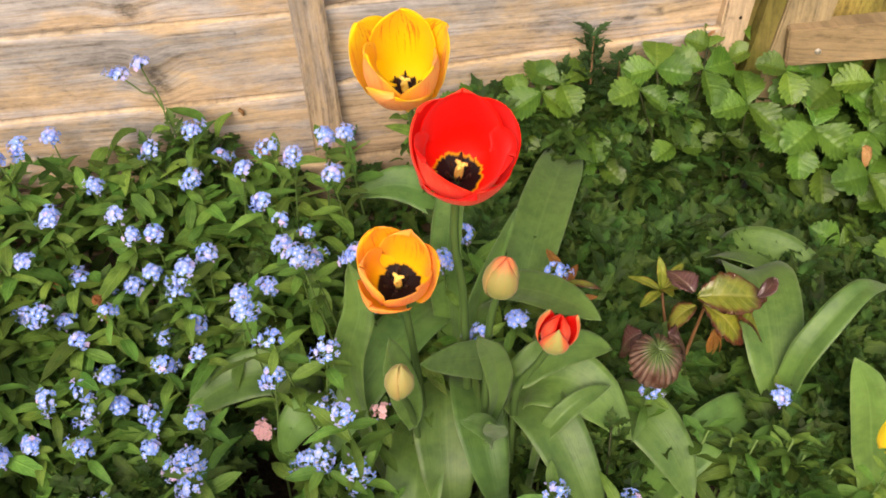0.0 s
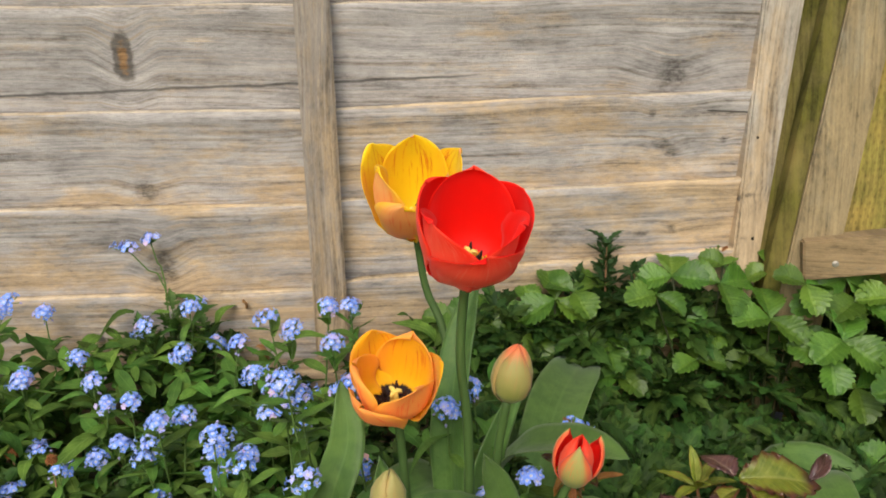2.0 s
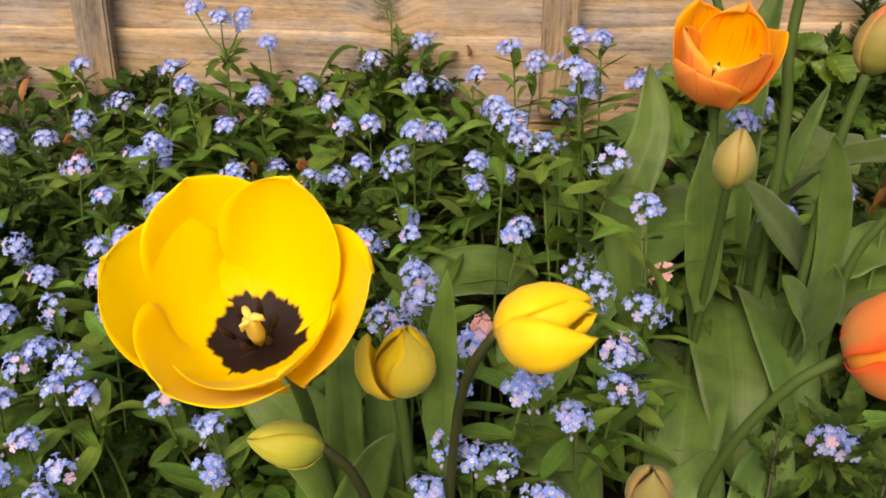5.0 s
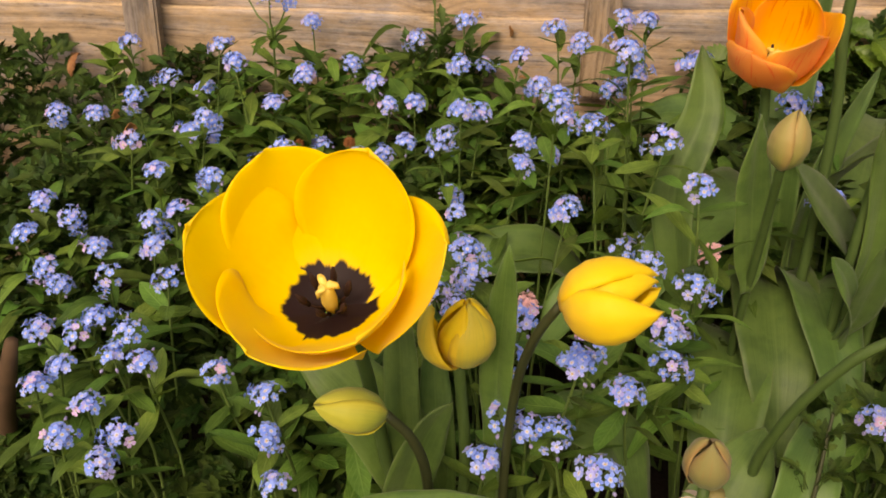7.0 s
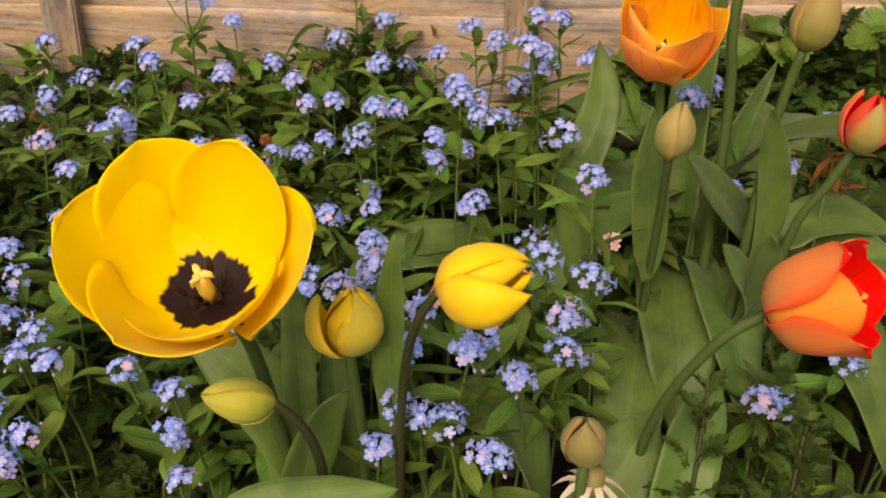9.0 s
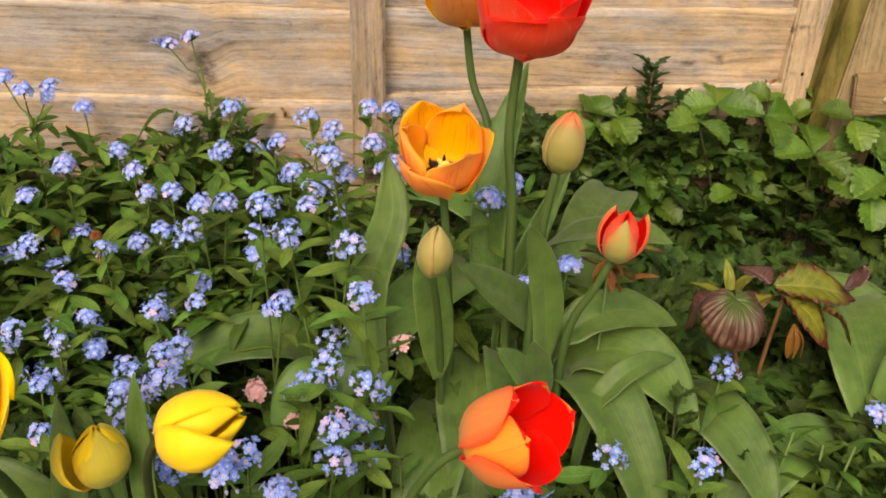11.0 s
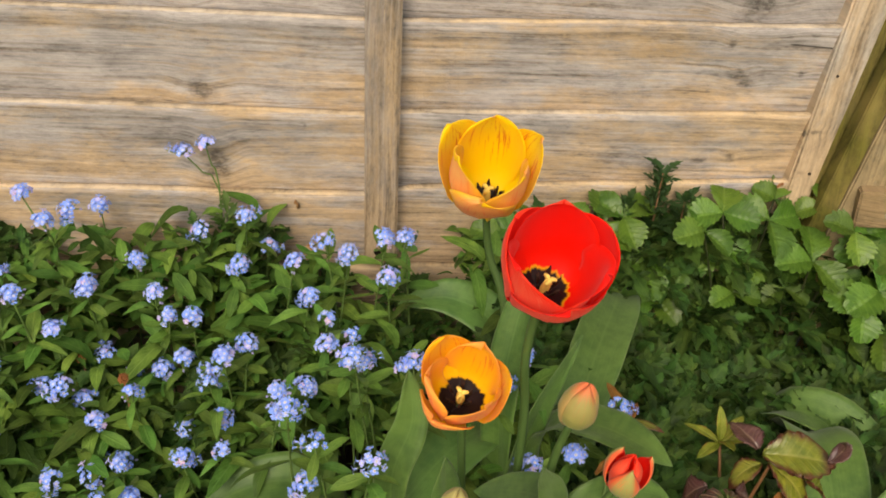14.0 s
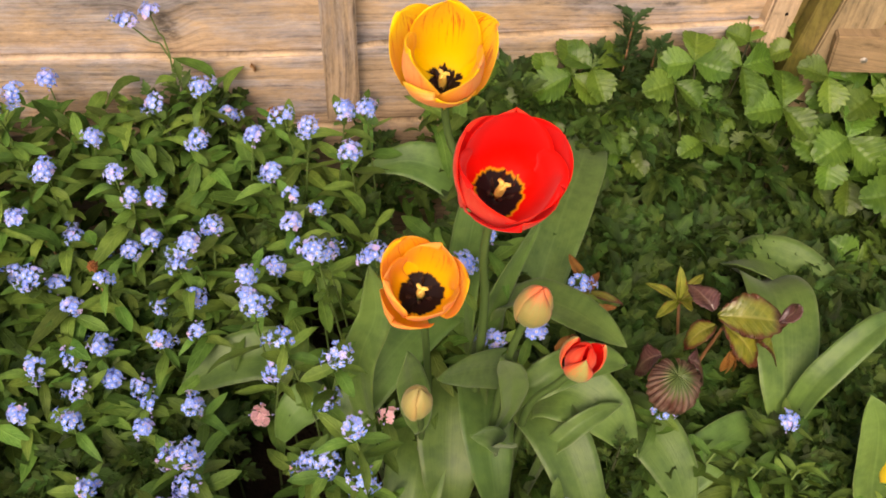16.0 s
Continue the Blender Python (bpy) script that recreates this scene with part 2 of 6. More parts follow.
def soil_material():
    m, nt = begin("garden_soil")
    p = coords(nt, "Object")
    n1, n2 = cloud(nt, p, 9.0, 6.0, 0.65), cloud(nt, p, 140.0, 4.0, 0.7)
    col = blend(nt, n1, (0.016, 0.011, 0.008), (0.05, 0.034, 0.022))
    col = blend(nt, step(nt, n2, 0.6, 0.75), col, (0.09, 0.065, 0.045))
    # unseen paler ground in front of the bed, added to bounce light upwards
    bounce_ground = blend(nt, n2, (0.10, 0.13, 0.045), (0.20, 0.22, 0.09))
    col = blend(nt, step(nt, split(nt, p)[1], 0.12, 0.04), col, bounce_ground)
    return finish(m, nt, col, 0.95, 0.15, calc(nt, "ADD", n1, n2), 0.006, 1.0)


def leaf_material(name, a, b, rib, veins="side", rough=0.5, spec=0.22, chance=0.5, island=False, glow=0.25, edge=None, edge_at=0.75, tip=2.0, bloom=0.0):
    """Leaf. UV: x across (0.5 is the midrib), y from the base to the tip."""
    m, nt = begin(name)
    uv = coords(nt, "UV")
    s = split(nt, uv)
    across = calc(nt, "ABSOLUTE", calc(nt, "SUBTRACT", calc(nt, "MULTIPLY", s[0], 2.0), 1.0))
    pos = coords(nt, "Object")
    mott = cloud(nt, pos, 70.0, 4.0, 0.6)
    col = blend(nt, step(nt, mott, 0.3, 0.7), a, b)
    if veins == "long":
        line = cloud(nt, merge(nt, calc(nt, "MULTIPLY", s[0], 34.0), calc(nt, "MULTIPLY", s[1], 1.6), 0.0), 1.0, 3.0, 0.6)
        mid = calc(nt, "SUBTRACT", 1.0, step(nt, across, 0.0, 0.07))
        col = blend(nt, calc(nt, "MULTIPLY", step(nt, line, 0.45, 0.7), 0.26), col, rib)
        col = blend(nt, calc(nt, "MULTIPLY", mid, 0.35), col, rib)
        big = cloud(nt, pos, 16.0, 3.0)
        col = blend(nt, calc(nt, "MULTIPLY", step(nt, across, 0.93, 1.0), 0.22), col, (0.24, 0.28, 0.13))
        col = blend(nt, calc(nt, "MULTIPLY", step(nt, big, 0.45, 0.7), 0.35), col, tuple(min(1, c * 1.5) for c in b))
        h = line
    else:
        w = nt.nodes.new("ShaderNodeTexWave")
        w.wave_type = "BANDS"
        w.bands_direction = "Y"
        w.inputs["Scale"].default_value = 1.0
        put_in(nt, w.inputs["Vector"], merge(nt, 0.0, calc(nt, "MULTIPLY", calc(nt, "SUBTRACT", s[1], calc(nt, "MULTIPLY", across, 0.28)), 2.6), 0.0))
        w.inputs["Distortion"].default_value = 0.6
        vein = step(nt, w.outputs[1], 0.78, 1.0)
        mid = calc(nt, "SUBTRACT", 1.0, step(nt, across, 0.02, 0.13))
        k = calc(nt, "MAXIMUM", mid, calc(nt, "MULTIPLY", vein, 0.5))
        col = blend(nt, calc(nt, "MULTIPLY", k, 0.6), col, rib)
        h = calc(nt, "SUBTRACT", mott, k)
    if edge is not None:
        col = blend(nt, step(nt, calc(nt, "ADD", across, calc(nt, "MULTIPLY", calc(nt, "SUBTRACT", mott, 0.5), 0.9)), edge_at - 0.2, edge_at + 0.2), col, edge)
        col = blend(nt, step(nt, s[1], tip - 0.12, tip + 0.06), col, edge)
    if chance:
        col = tint_by_chance(nt, col, chance, island)
    lit = blend(nt, 0.4, col, (0.20, 0.30, 0.01))
    return finish(m, nt, col, rough, spec, h, 0.0006, 0.5, glow, lit, bloom)


FMN_LEAF = leaf_material("forget_me_not_leaf", (0.048, 0.108, 0.016), (0.104, 0.196, 0.031), (0.145, 0.24, 0.052), rough=0.55, chance=0.8, glow=0.16)
# FMN_LEAF darkened for the fill: shade below the sprigs is in the colour
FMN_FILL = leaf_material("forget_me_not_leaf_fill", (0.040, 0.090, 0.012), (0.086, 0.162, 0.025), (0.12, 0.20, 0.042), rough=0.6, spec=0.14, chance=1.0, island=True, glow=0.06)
TULIP_LEAF = leaf_material("tulip_leaf", (0.054, 0.118, 0.021), (0.098, 0.184, 0.036), (0.135, 0.228, 0.055), "long", rough=0.45, spec=0.35, chance=0.3, glow=0.14, bloom=0.12)
STRAW_LEAF = leaf_material("strawberry_leaf", (0.048, 0.108, 0.013), (0.092, 0.176, 0.021), (0.135, 0.225, 0.038), rough=0.38, spec=0.32, chance=0.6, glow=0.16)
# darker copy of STRAW_LEAF: shade on the lower leaves, put into the colour
STRAW_SHADED = leaf_material("shaded_strawberry_leaf", (0.030, 0.068, 0.010), (0.058, 0.110, 0.016), (0.09, 0.15, 0.030), rough=0.45, spec=0.22, chance=0.5, glow=0.12)
# dark green leaf, its colour lowered further to deepen the shade between leaves
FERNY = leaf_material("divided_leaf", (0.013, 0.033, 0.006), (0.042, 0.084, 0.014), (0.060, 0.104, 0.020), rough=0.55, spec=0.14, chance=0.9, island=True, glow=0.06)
FERNY_PALE = leaf_material("cut_shoot_leaf", (0.030, 0.068, 0.014), (0.070, 0.128, 0.026), (0.09, 0.15, 0.036), rough=0.5, chance=0.6, glow=0.1)
SHOOT_LEAF = leaf_material("dark_shoot_leaf", (0.018, 0.048, 0.013), (0.034, 0.078, 0.020), (0.05, 0.10, 0.03), rough=0.5, chance=0.4, glow=0.1)
RED_LEAF = leaf_material("bronze_leaf", (0.12, 0.15, 0.016), (0.26, 0.26, 0.03), (0.32, 0.30, 0.07), rough=0.28, spec=0.5, chance=0.5, edge=(0.11, 0.030, 0.016), edge_at=0.78, tip=0.86)
YELLOW_LEAF = leaf_material("yellow_green_leaf", (0.16, 0.20, 0.02), (0.28, 0.30, 0.04), (0.36, 0.34, 0.08), rough=0.35, chance=0.4, edge=(0.24, 0.09, 0.03), edge_at=1.0)
PURPLE_LEAF = leaf_material("purple_leaf", (0.055, 0.022, 0.022), (0.10, 0.040, 0.034), (0.22, 0.15, 0.10), rough=0.28, spec=0.6, chance=0.2, glow=0.1)
PALE_LEAF = leaf_material("pale_rosette_leaf", (0.10, 0.19, 0.03), (0.17, 0.28, 0.05), (0.22, 0.32, 0.09), rough=0.5, chance=0.4, glow=0.2)
RED_SHOOT = leaf_material("russet_leaf", (0.20, 0.07, 0.02), (0.30, 0.13, 0.03), (0.3, 0.16, 0.05), rough=0.4, chance=0.4)
DRY_LEAF = leaf_material("dry_leaf", (0.24, 0.10, 0.04), (0.40, 0.20, 0.085), (0.42, 0.26, 0.12), rough=0.7, chance=0.4, glow=0.1)


def stem_material(name, a, b):
    m, nt = begin(name)
    n = cloud(nt, vec(nt, "MULTIPLY", coords(nt, "Object"), (200, 200, 25)), 1.0, 3.0)
    return finish(m, nt, blend(nt, n, a, b), 0.5, 0.2, n, 0.0004, 0.4)


STEM = stem_material("tulip_stem", (0.040, 0.080, 0.020), (0.075, 0.125, 0.034))
STEM_DARK = stem_material("tulip_stem_dark", (0.026, 0.032, 0.013), (0.045, 0.055, 0.02))
FMN_STEM = stem_material("forget_me_not_stem", (0.075, 0.13, 0.030), (0.12, 0.19, 0.05))
RED_STEM = stem_material("red_stem", (0.14, 0.06, 0.03), (0.22, 0.12, 0.05))
SOIL = soil_material()


def petal_material(name, low, body, rim, streak=None, blotch=0.0, ring=None, amount=0.6, rough=0.5, glow=0.42, rim_from=0.45, tip=None):
    """Tulip petal. UV as for a leaf. blotch: how far the dark base reaches up; ring: its border."""
    m, nt = begin(name)
    s = split(nt, coords(nt, "UV"))
    across = calc(nt, "ABSOLUTE", calc(nt, "SUBTRACT", calc(nt, "MULTIPLY", s[0], 2.0), 1.0))
    fibre = cloud(nt, merge(nt, calc(nt, "MULTIPLY", s[0], 30.0), calc(nt, "MULTIPLY", s[1], 2.2), nt.nodes.new("ShaderNodeObjectInfo").outputs["Random"]), 1.0, 4.0, 0.6, 0.3)
    soft = cloud(nt, coords(nt, "Object"), 45.0, 3.0)
    wob = calc(nt, "MULTIPLY", calc(nt, "SUBTRACT", fibre, 0.5), 0.35)
    col = blend(nt, step(nt, calc(nt, "ADD", s[1], wob), 0.05, 0.6), low, body)
    col = blend(nt, calc(nt, "MULTIPLY", step(nt, calc(nt, "ADD", across, wob), rim_from, min(1.0, rim_from + 0.55)), 0.8), col, rim)
    if tip is not None:
        col = blend(nt, calc(nt, "MULTIPLY", step(nt, calc(nt, "ADD", s[1], wob), 0.72, 1.0), 0.85), col, tip)
    if streak is not None:
        k = calc(nt, "MULTIPLY", step(nt, fibre, 0.57, 0.63), step(nt, calc(nt, "SUBTRACT", calc(nt, "ADD", s[1], calc(nt, "MULTIPLY", soft, 0.3)), calc(nt, "MULTIPLY", across, 0.35)), 0.35, 0.75))
        col = blend(nt, calc(nt, "MULTIPLY", k, amount), col, streak)
    col = blend(nt, calc(nt, "MULTIPLY", step(nt, soft, 0.4, 0.8), 0.25), col, tuple(min(1.0, c * 1.25 + 0.02) for c in body))
    if blotch:
        v = calc(nt, "ADD", calc(nt, "ADD", s[1], calc(nt, "MULTIPLY", calc(nt, "MULTIPLY", across, across), 0.17)), calc(nt, "MULTIPLY", calc(nt, "SUBTRACT", cloud(nt, merge(nt, calc(nt, "MULTIPLY", s[0], 9.0), 0.0, nt.nodes.new("ShaderNodeObjectInfo").outputs["Random"]), 1.0, 2.0, 0.5), 0.5), 0.16))
        if ring is not None:
            col = blend(nt, calc(nt, "SUBTRACT", 1.0, step(nt, v, blotch + 0.018, blotch + 0.042)), col, ring)
        col = blend(nt, calc(nt, "SUBTRACT", 1.0, step(nt, v, blotch - 0.01, blotch + 0.02)), col, (0.018, 0.006, 0.007))
    return finish(m, nt, col, rough, 0.25, fibre, 0.0005, 0.3, through_light=min(0.52, glow * 0.84), through_col=col, sheen=0.1)


P_RED_IN = petal_material("red_petal_inside", (0.92, 0.012, 0.003), (0.93, 0.006, 0.002), (0.94, 0.012, 0.003), None, 0.19, (0.9, 0.5, 0.01), glow=0.55)
P_RED_OUT = petal_material("red_petal_outside", (0.99, 0.46, 0.34), (0.99, 0.15, 0.07), (0.98, 0.035, 0.010), (0.99, 0.28, 0.15), amount=0.5, glow=0.62, tip=(0.96, 0.035, 0.012))
P_FLAME_IN = petal_material("flamed_petal_inside", (0.99, 0.74, 0.01), (0.99, 0.74, 0.01), (0.99, 0.64, 0.015), (0.70, 0.10, 0.006), 0.15, None, 0.75, glow=0.5)
P_FLAME_OUT = petal_material("flamed_petal_outside", (0.99, 0.48, 0.32), (0.99, 0.55, 0.20), (0.99, 0.74, 0.03), (0.95, 0.22, 0.07), amount=0.55, glow=0.62, rim_from=0.4)
P_ORANGE_IN = petal_material("orange_petal_inside", (0.99, 0.64, 0.008), (0.99, 0.54, 0.010), (0.99, 0.46, 0.04), (0.75, 0.07, 0.008), 0.24, (0.95, 0.55, 0.01), 0.5, glow=0.5)
P_ORANGE_OUT = petal_material("orange_petal_outside", (0.99, 0.50, 0.22), (0.99, 0.50, 0.12), (0.99, 0.62, 0.07), (0.95, 0.13, 0.04), amount=0.55, glow=0.62, rim_from=0.55)
P_YELLOW_IN = petal_material("yellow_petal_inside", (0.99, 0.66, 0.004), (0.99, 0.73, 0.006), (0.99, 0.71, 0.006), None, 0.235, None)
P_YELLOW_OUT = petal_material("yellow_petal_outside", (0.92, 0.68, 0.06), (0.97, 0.74, 0.03), (0.98, 0.73, 0.02), glow=0.45)
P_BUD = petal_material("green_bud_petal", (0.20, 0.22, 0.04), (0.29, 0.245, 0.075), (0.36, 0.21, 0.07), (0.45, 0.15, 0.06), amount=0.4, glow=0.12, tip=(0.74, 0.13, 0.05))
P_BUD_PLAIN = petal_material("plain_bud_petal", (0.21, 0.23, 0.045), (0.31, 0.265, 0.085), (0.38, 0.245, 0.08), (0.40, 0.20, 0.07), amount=0.35, glow=0.12)
P_BUD_SHORT = petal_material("short_bud_petal", (0.15, 0.19, 0.04), (0.24, 0.215, 0.075), (0.30, 0.18, 0.07), (0.34, 0.15, 0.06), amount=0.4, glow=0.1)
P_BUD_YELLOW = petal_material("yellow_green_bud_petal", (0.34, 0.36, 0.06), (0.62, 0.52, 0.06), (0.85, 0.58, 0.03), (0.4, 0.42, 0.06), amount=0.5, glow=0.2)
P_BUD_LIME = petal_material("lime_bud_petal", (0.30, 0.36, 0.05), (0.46, 0.46, 0.06), (0.60, 0.52, 0.05), (0.35, 0.40, 0.06), amount=0.5, glow=0.15)
P_BUD_RED = petal_material("red_green_bud_petal", (0.20, 0.24, 0.05), (0.34, 0.31, 0.09), (0.88, 0.05, 0.02), (0.80, 0.08, 0.03), amount=0.5, glow=0.15, rim_from=0.30)
P_SALMON_OUT = petal_material("salmon_petal_outside", (0.55, 0.44, 0.15), (0.90, 0.36, 0.10), (0.95, 0.13, 0.035), (0.95, 0.46, 0.10), amount=0.6, glow=0.6)
P_APRICOT = petal_material("apricot_petal_outside", (0.80, 0.46, 0.08), (0.93, 0.42, 0.05), (0.95, 0.22, 0.04), (0.93, 0.28, 0.05), amount=0.5, glow=0.5)
PISTIL = plain("pistil_yellow", (0.80, 0.62, 0.14), 0.5)
ANTHER = plain("dark_anther", (0.03, 0.013, 0.009), 0.75, 0.2)
DRY_PETAL = plain("dry_petal", (0.55, 0.48, 0.36), 0.7)
SCREW = plain("screw_steel", (0.36, 0.33, 0.28), 0.6, 0.4, 0.5)
HOLE = plain("nail_hole", (0.012, 0.009, 0.007), 0.9, 0.1)


def floret_material():
    m, nt = begin("forget_me_not_petal")
    s = split(nt, coords(nt, "UV"))
    r = nt.nodes.new("ShaderNodeObjectInfo").outputs["Random"]
    col = ramp(nt, r, [(0.0, (0.17, 0.32, 0.90)), (0.5, (0.25, 0.40, 0.93)), (0.86, (0.36, 0.45, 0.92)), (0.96, (0.50, 0.44, 0.84)), (1.0, (0.70, 0.46, 0.66))])
    col = blend(nt, calc(nt, "MULTIPLY", step(nt, s[1], 0.3, 0.9), 0.25), col, (0.42, 0.48, 0.90))
    col = blend(nt, calc(nt, "SUBTRACT", 1.0, step(nt, s[1], 0.18, 0.30)), col, (0.62, 0.66, 0.86))
    col = blend(nt, calc(nt, "SUBTRACT", 1.0, step(nt, s[1], 0.08, 0.12)), col, (0.72, 0.50, 0.06))
    return finish(m, nt, col, 0.55, 0.25, None, through_light=0.2, through_col=col)


FLORET = floret_material()
FMN_BUD = plain("forget_me_not_bud", (0.30, 0.27, 0.50), 0.6)
PINK = petal_material("pink_floret", (0.7, 0.42, 0.38), (0.80, 0.45, 0.48), (0.82, 0.5, 0.52), glow=0.2)


# ---------------------------------------------------------------- mesh helpers
class Shape:
    """Collects sheets and tubes for one mesh."""

    def __init__(self):
        self.v, self.f, self.uv, self.mat = [], [], [], []

    def grid(self, pts, thick=0.0, mats=(0, 0)):
        pts = np.asarray(pts, float)
        nv, nu = pts.shape[:2]
        base = len(self.v)
        uvs = [(j / (nu - 1), i / (nv - 1)) for i in range(nv) for j in range(nu)]
        if thick <= 0:
            self.v += [tuple(p) for p in pts.reshape(-1, 3)]
            for i in range(nv - 1):
                for j in range(nu - 1):
                    q = (i * nu + j, i * nu + j + 1, (i + 1) * nu + j + 1, (i + 1) * nu + j)
                    self.f.append(tuple(base + k for k in q))
                    self.uv.append([uvs[k] for k in q])
                    self.mat.append(mats[0])
            return
        du = np.gradient(pts, axis=1)
        dv = np.gradient(pts, axis=0)
        n = np.cross(du, dv)
        n /= np.maximum(np.linalg.norm(n, axis=2, keepdims=True), 1e-12)
        fade = np.ones((nv, nu, 1))
        fade[0], fade[-1], fade[:, 0], fade[:, -1] = 0.4, 0.4, 0.4, 0.4
        up, lo = pts + n * thick / 2 * fade, pts - n * thick / 2 * fade
        self.v += [tuple(p) for p in up.reshape(-1, 3)] + [tuple(p) for p in lo.reshape(-1, 3)]
        off = nv * nu

        def face(q, mt):
            self.f.append(tuple(base + k for k in q))
            self.uv.append([uvs[k % off] for k in q])
            self.mat.append(mt)

        for i in range(nv - 1):
            for j in range(nu - 1):
                a, b, c, d = i * nu + j, i * nu + j + 1, (i + 1) * nu + j + 1, (i + 1) * nu + j
                face((a, b, c, d), mats[0])
                face((off + d, off + c, off + b, off + a), mats[1])
        rim = [j for j in range(nu)] + [i * nu + nu - 1 for i in range(1, nv)] + [(nv - 1) * nu + j for j in range(nu - 2, -1, -1)] + [i * nu for i in range(nv - 2, 0, -1)]
        for a, b in zip(rim, rim[1:] + rim[:1]):
            face((a, off + a, off + b, b), mats[1])

    def tube(self, path, radii, sides=8, mat=0):
        path = [Vector(p) for p in path]
        base = len(self.v)
        n = len(path)
        ref = Vector((0.31, 0.87, 0.2)).normalized()
        for i, p in enumerate(path):
            t = (path[min(i + 1, n - 1)] - path[max(i - 1, 0)]).normalized()
            a = t.cross(ref).normalized()
            b = t.cross(a)
            r = radii[i] if isinstance(radii, (list, tuple)) else radii
            for k in range(sides):
                w = 2 * math.pi * k / sides
                self.v.append(tuple(p + a * (r * math.cos(w)) + b * (r * math.sin(w))))
        for i in range(n - 1):
            for k in range(sides):
                k2 = (k + 1) % sides
                self.f.append((base + i * sides + k, base + i * sides + k2, base + (i + 1) * sides + k2, base + (i + 1) * sides + k))
                self.uv.append([(k / sides, i / (n - 1)), ((k + 1) / sides, i / (n - 1)), ((k + 1) / sides, (i + 1) / (n - 1)), (k / sides, (i + 1) / (n - 1))])
                self.mat.append(mat)
        for ring in (range(sides - 1, -1, -1), range((n - 1) * sides, n * sides)):
            self.f.append(tuple(base + k for k in ring))
            self.uv.append([(0.5, 0.5)] * sides)
            self.mat.append(mat)

    def mesh(self, name, materials, smooth=True):
        me = bpy.data.meshes.new(name)
        me.from_pydata(self.v, [], self.f)
        lay = me.uv_layers.new(name="UVMap")
        lay.data.foreach_set("uv", [c for face in self.uv for p in face for c in p])
        for mt in materials:
            me.materials.append(mt)
        me.polygons.foreach_set("material_index", self.mat)
        me.polygons.foreach_set("use_smooth", [smooth] * len(self.f))
        me.update()
        return me


def child(name, mesh, parent, m=None, label=""):
    ob = new(name, mesh)
    ob.parent = parent
    if m is not None:
        ob.matrix_basis = m
    return tagged(ob, label)


def smooth_path(ctrl, n):
    """Catmull-Rom through the control points."""
    p = [Vector(c) for c in ctrl]
    p = [2 * p[0] - p[1]] + p + [2 * p[-1] - p[-2]]
    out = []
    segs = len(p) - 3
    for k in range(n):
        x = k / (n - 1) * segs
        i = min(int(x), segs - 1)
        t = x - i
        a, b, c, d = p[i:i + 4]
        out.append(0.5 * ((2 * b) + (c - a) * t + (2 * a - 5 * b + 4 * c - d) * t * t + (3 * b - a - 3 * c + d) * t ** 3))
    return out


def block(name, corners, depth, material, parent=None, bevel=0.002, label="", cuts=1):
    """A bevelled piece of timber: a front of four corners (anticlockwise from the lower left), pushed back by depth."""
    bm = bmesh.new()
    c = [Vector(q) for q in corners]
    d = Vector(depth)
    vs = [bm.verts.new(q) for q in c] + [bm.verts.new(q + d) for q in c]
    for q in ((0, 1, 2, 3), (7, 6, 5, 4), (0, 4, 5, 1), (1, 5, 6, 2), (2, 6, 7, 3), (3, 7, 4, 0)):
        bm.faces.new([vs[k] for k in q])
    bmesh.ops.recalc_face_normals(bm, faces=bm.faces)
    bmesh.ops.bevel(bm, geom=list(bm.edges), offset=bevel, segments=2, affect="EDGES")
    me = bpy.data.meshes.new(name)
    bm.to_mesh(me)
    bm.free()
    me.materials.append(material)
    ob = new(name, me)
    ob.parent = parent
    return tagged(ob, label)


def frame_of(axis, spin=0.0):
    """Rotation that turns z into axis, after a spin round z."""
    q = Vector((0, 0, 1)).rotation_difference(Vector(axis).normalized())
    return q.to_matrix().to_4x4() @ Matrix.Rotation(radians(spin), 4, "Z")


# ---------------------------------------------------------------- ground
def ground_sheet():
    xs = np.concatenate([np.linspace(-60, -1.6, 12), np.linspace(-1.4, 1.4, 57), np.linspace(1.6, 60, 12)])
    ys = np.concatenate([np.linspace(-60, -0.8, 14), np.linspace(-0.6, 0.95, 40), np.linspace(1.2, 60, 10)])
    pts = np.zeros((len(ys), len(xs), 3))
    for i, y in enumerate(ys):
        for j, x in enumerate(xs):
            near = abs(x) < 1.5 and -0.7 < y < 1.0
            h = 0.02 * noise.noise((x * 6, y * 6, 0)) + 0.008 * noise.noise((x * 25, y * 25, 3)) if near else 0.0
            pts[i, j] = (x, y, GROUND + h)
    s = Shape()
    s.grid(pts)
    return tagged(new("ground", s.mesh("ground", [SOIL])), "dark garden soil under the plants, unseen paler ground added beyond to bounce light", "soil", kind="structure")


ground_sheet()


# ---------------------------------------------------------------- fence
LINES = [0.055, 0.155, 0.252, 0.348, 0.447, 0.551, 0.652, 0.752, 0.853, 0.953, 1.054, 1.154, 1.255, 1.355, 1.456, 1.556, 1.657, 1.757]
SLOPES = {0.252: (0.010, 0.047), 0.348: (0.004, 0.028), 0.447: (0.001, 0.034)}


def board_top(z, x):
    jump, slope = SLOPES.get(z, (0.003, 0.02))
    k = min(1.0, max(0.0, (x + 0.03) / 0.05))
    wave = 0.0022 * noise.noise((x * 5.0, z * 31, 1.7)) + 0.0012 * noise.noise((x * 17.0, z * 31, 4.2))
    return z + k * jump + slope * max(0.0, x) + wave


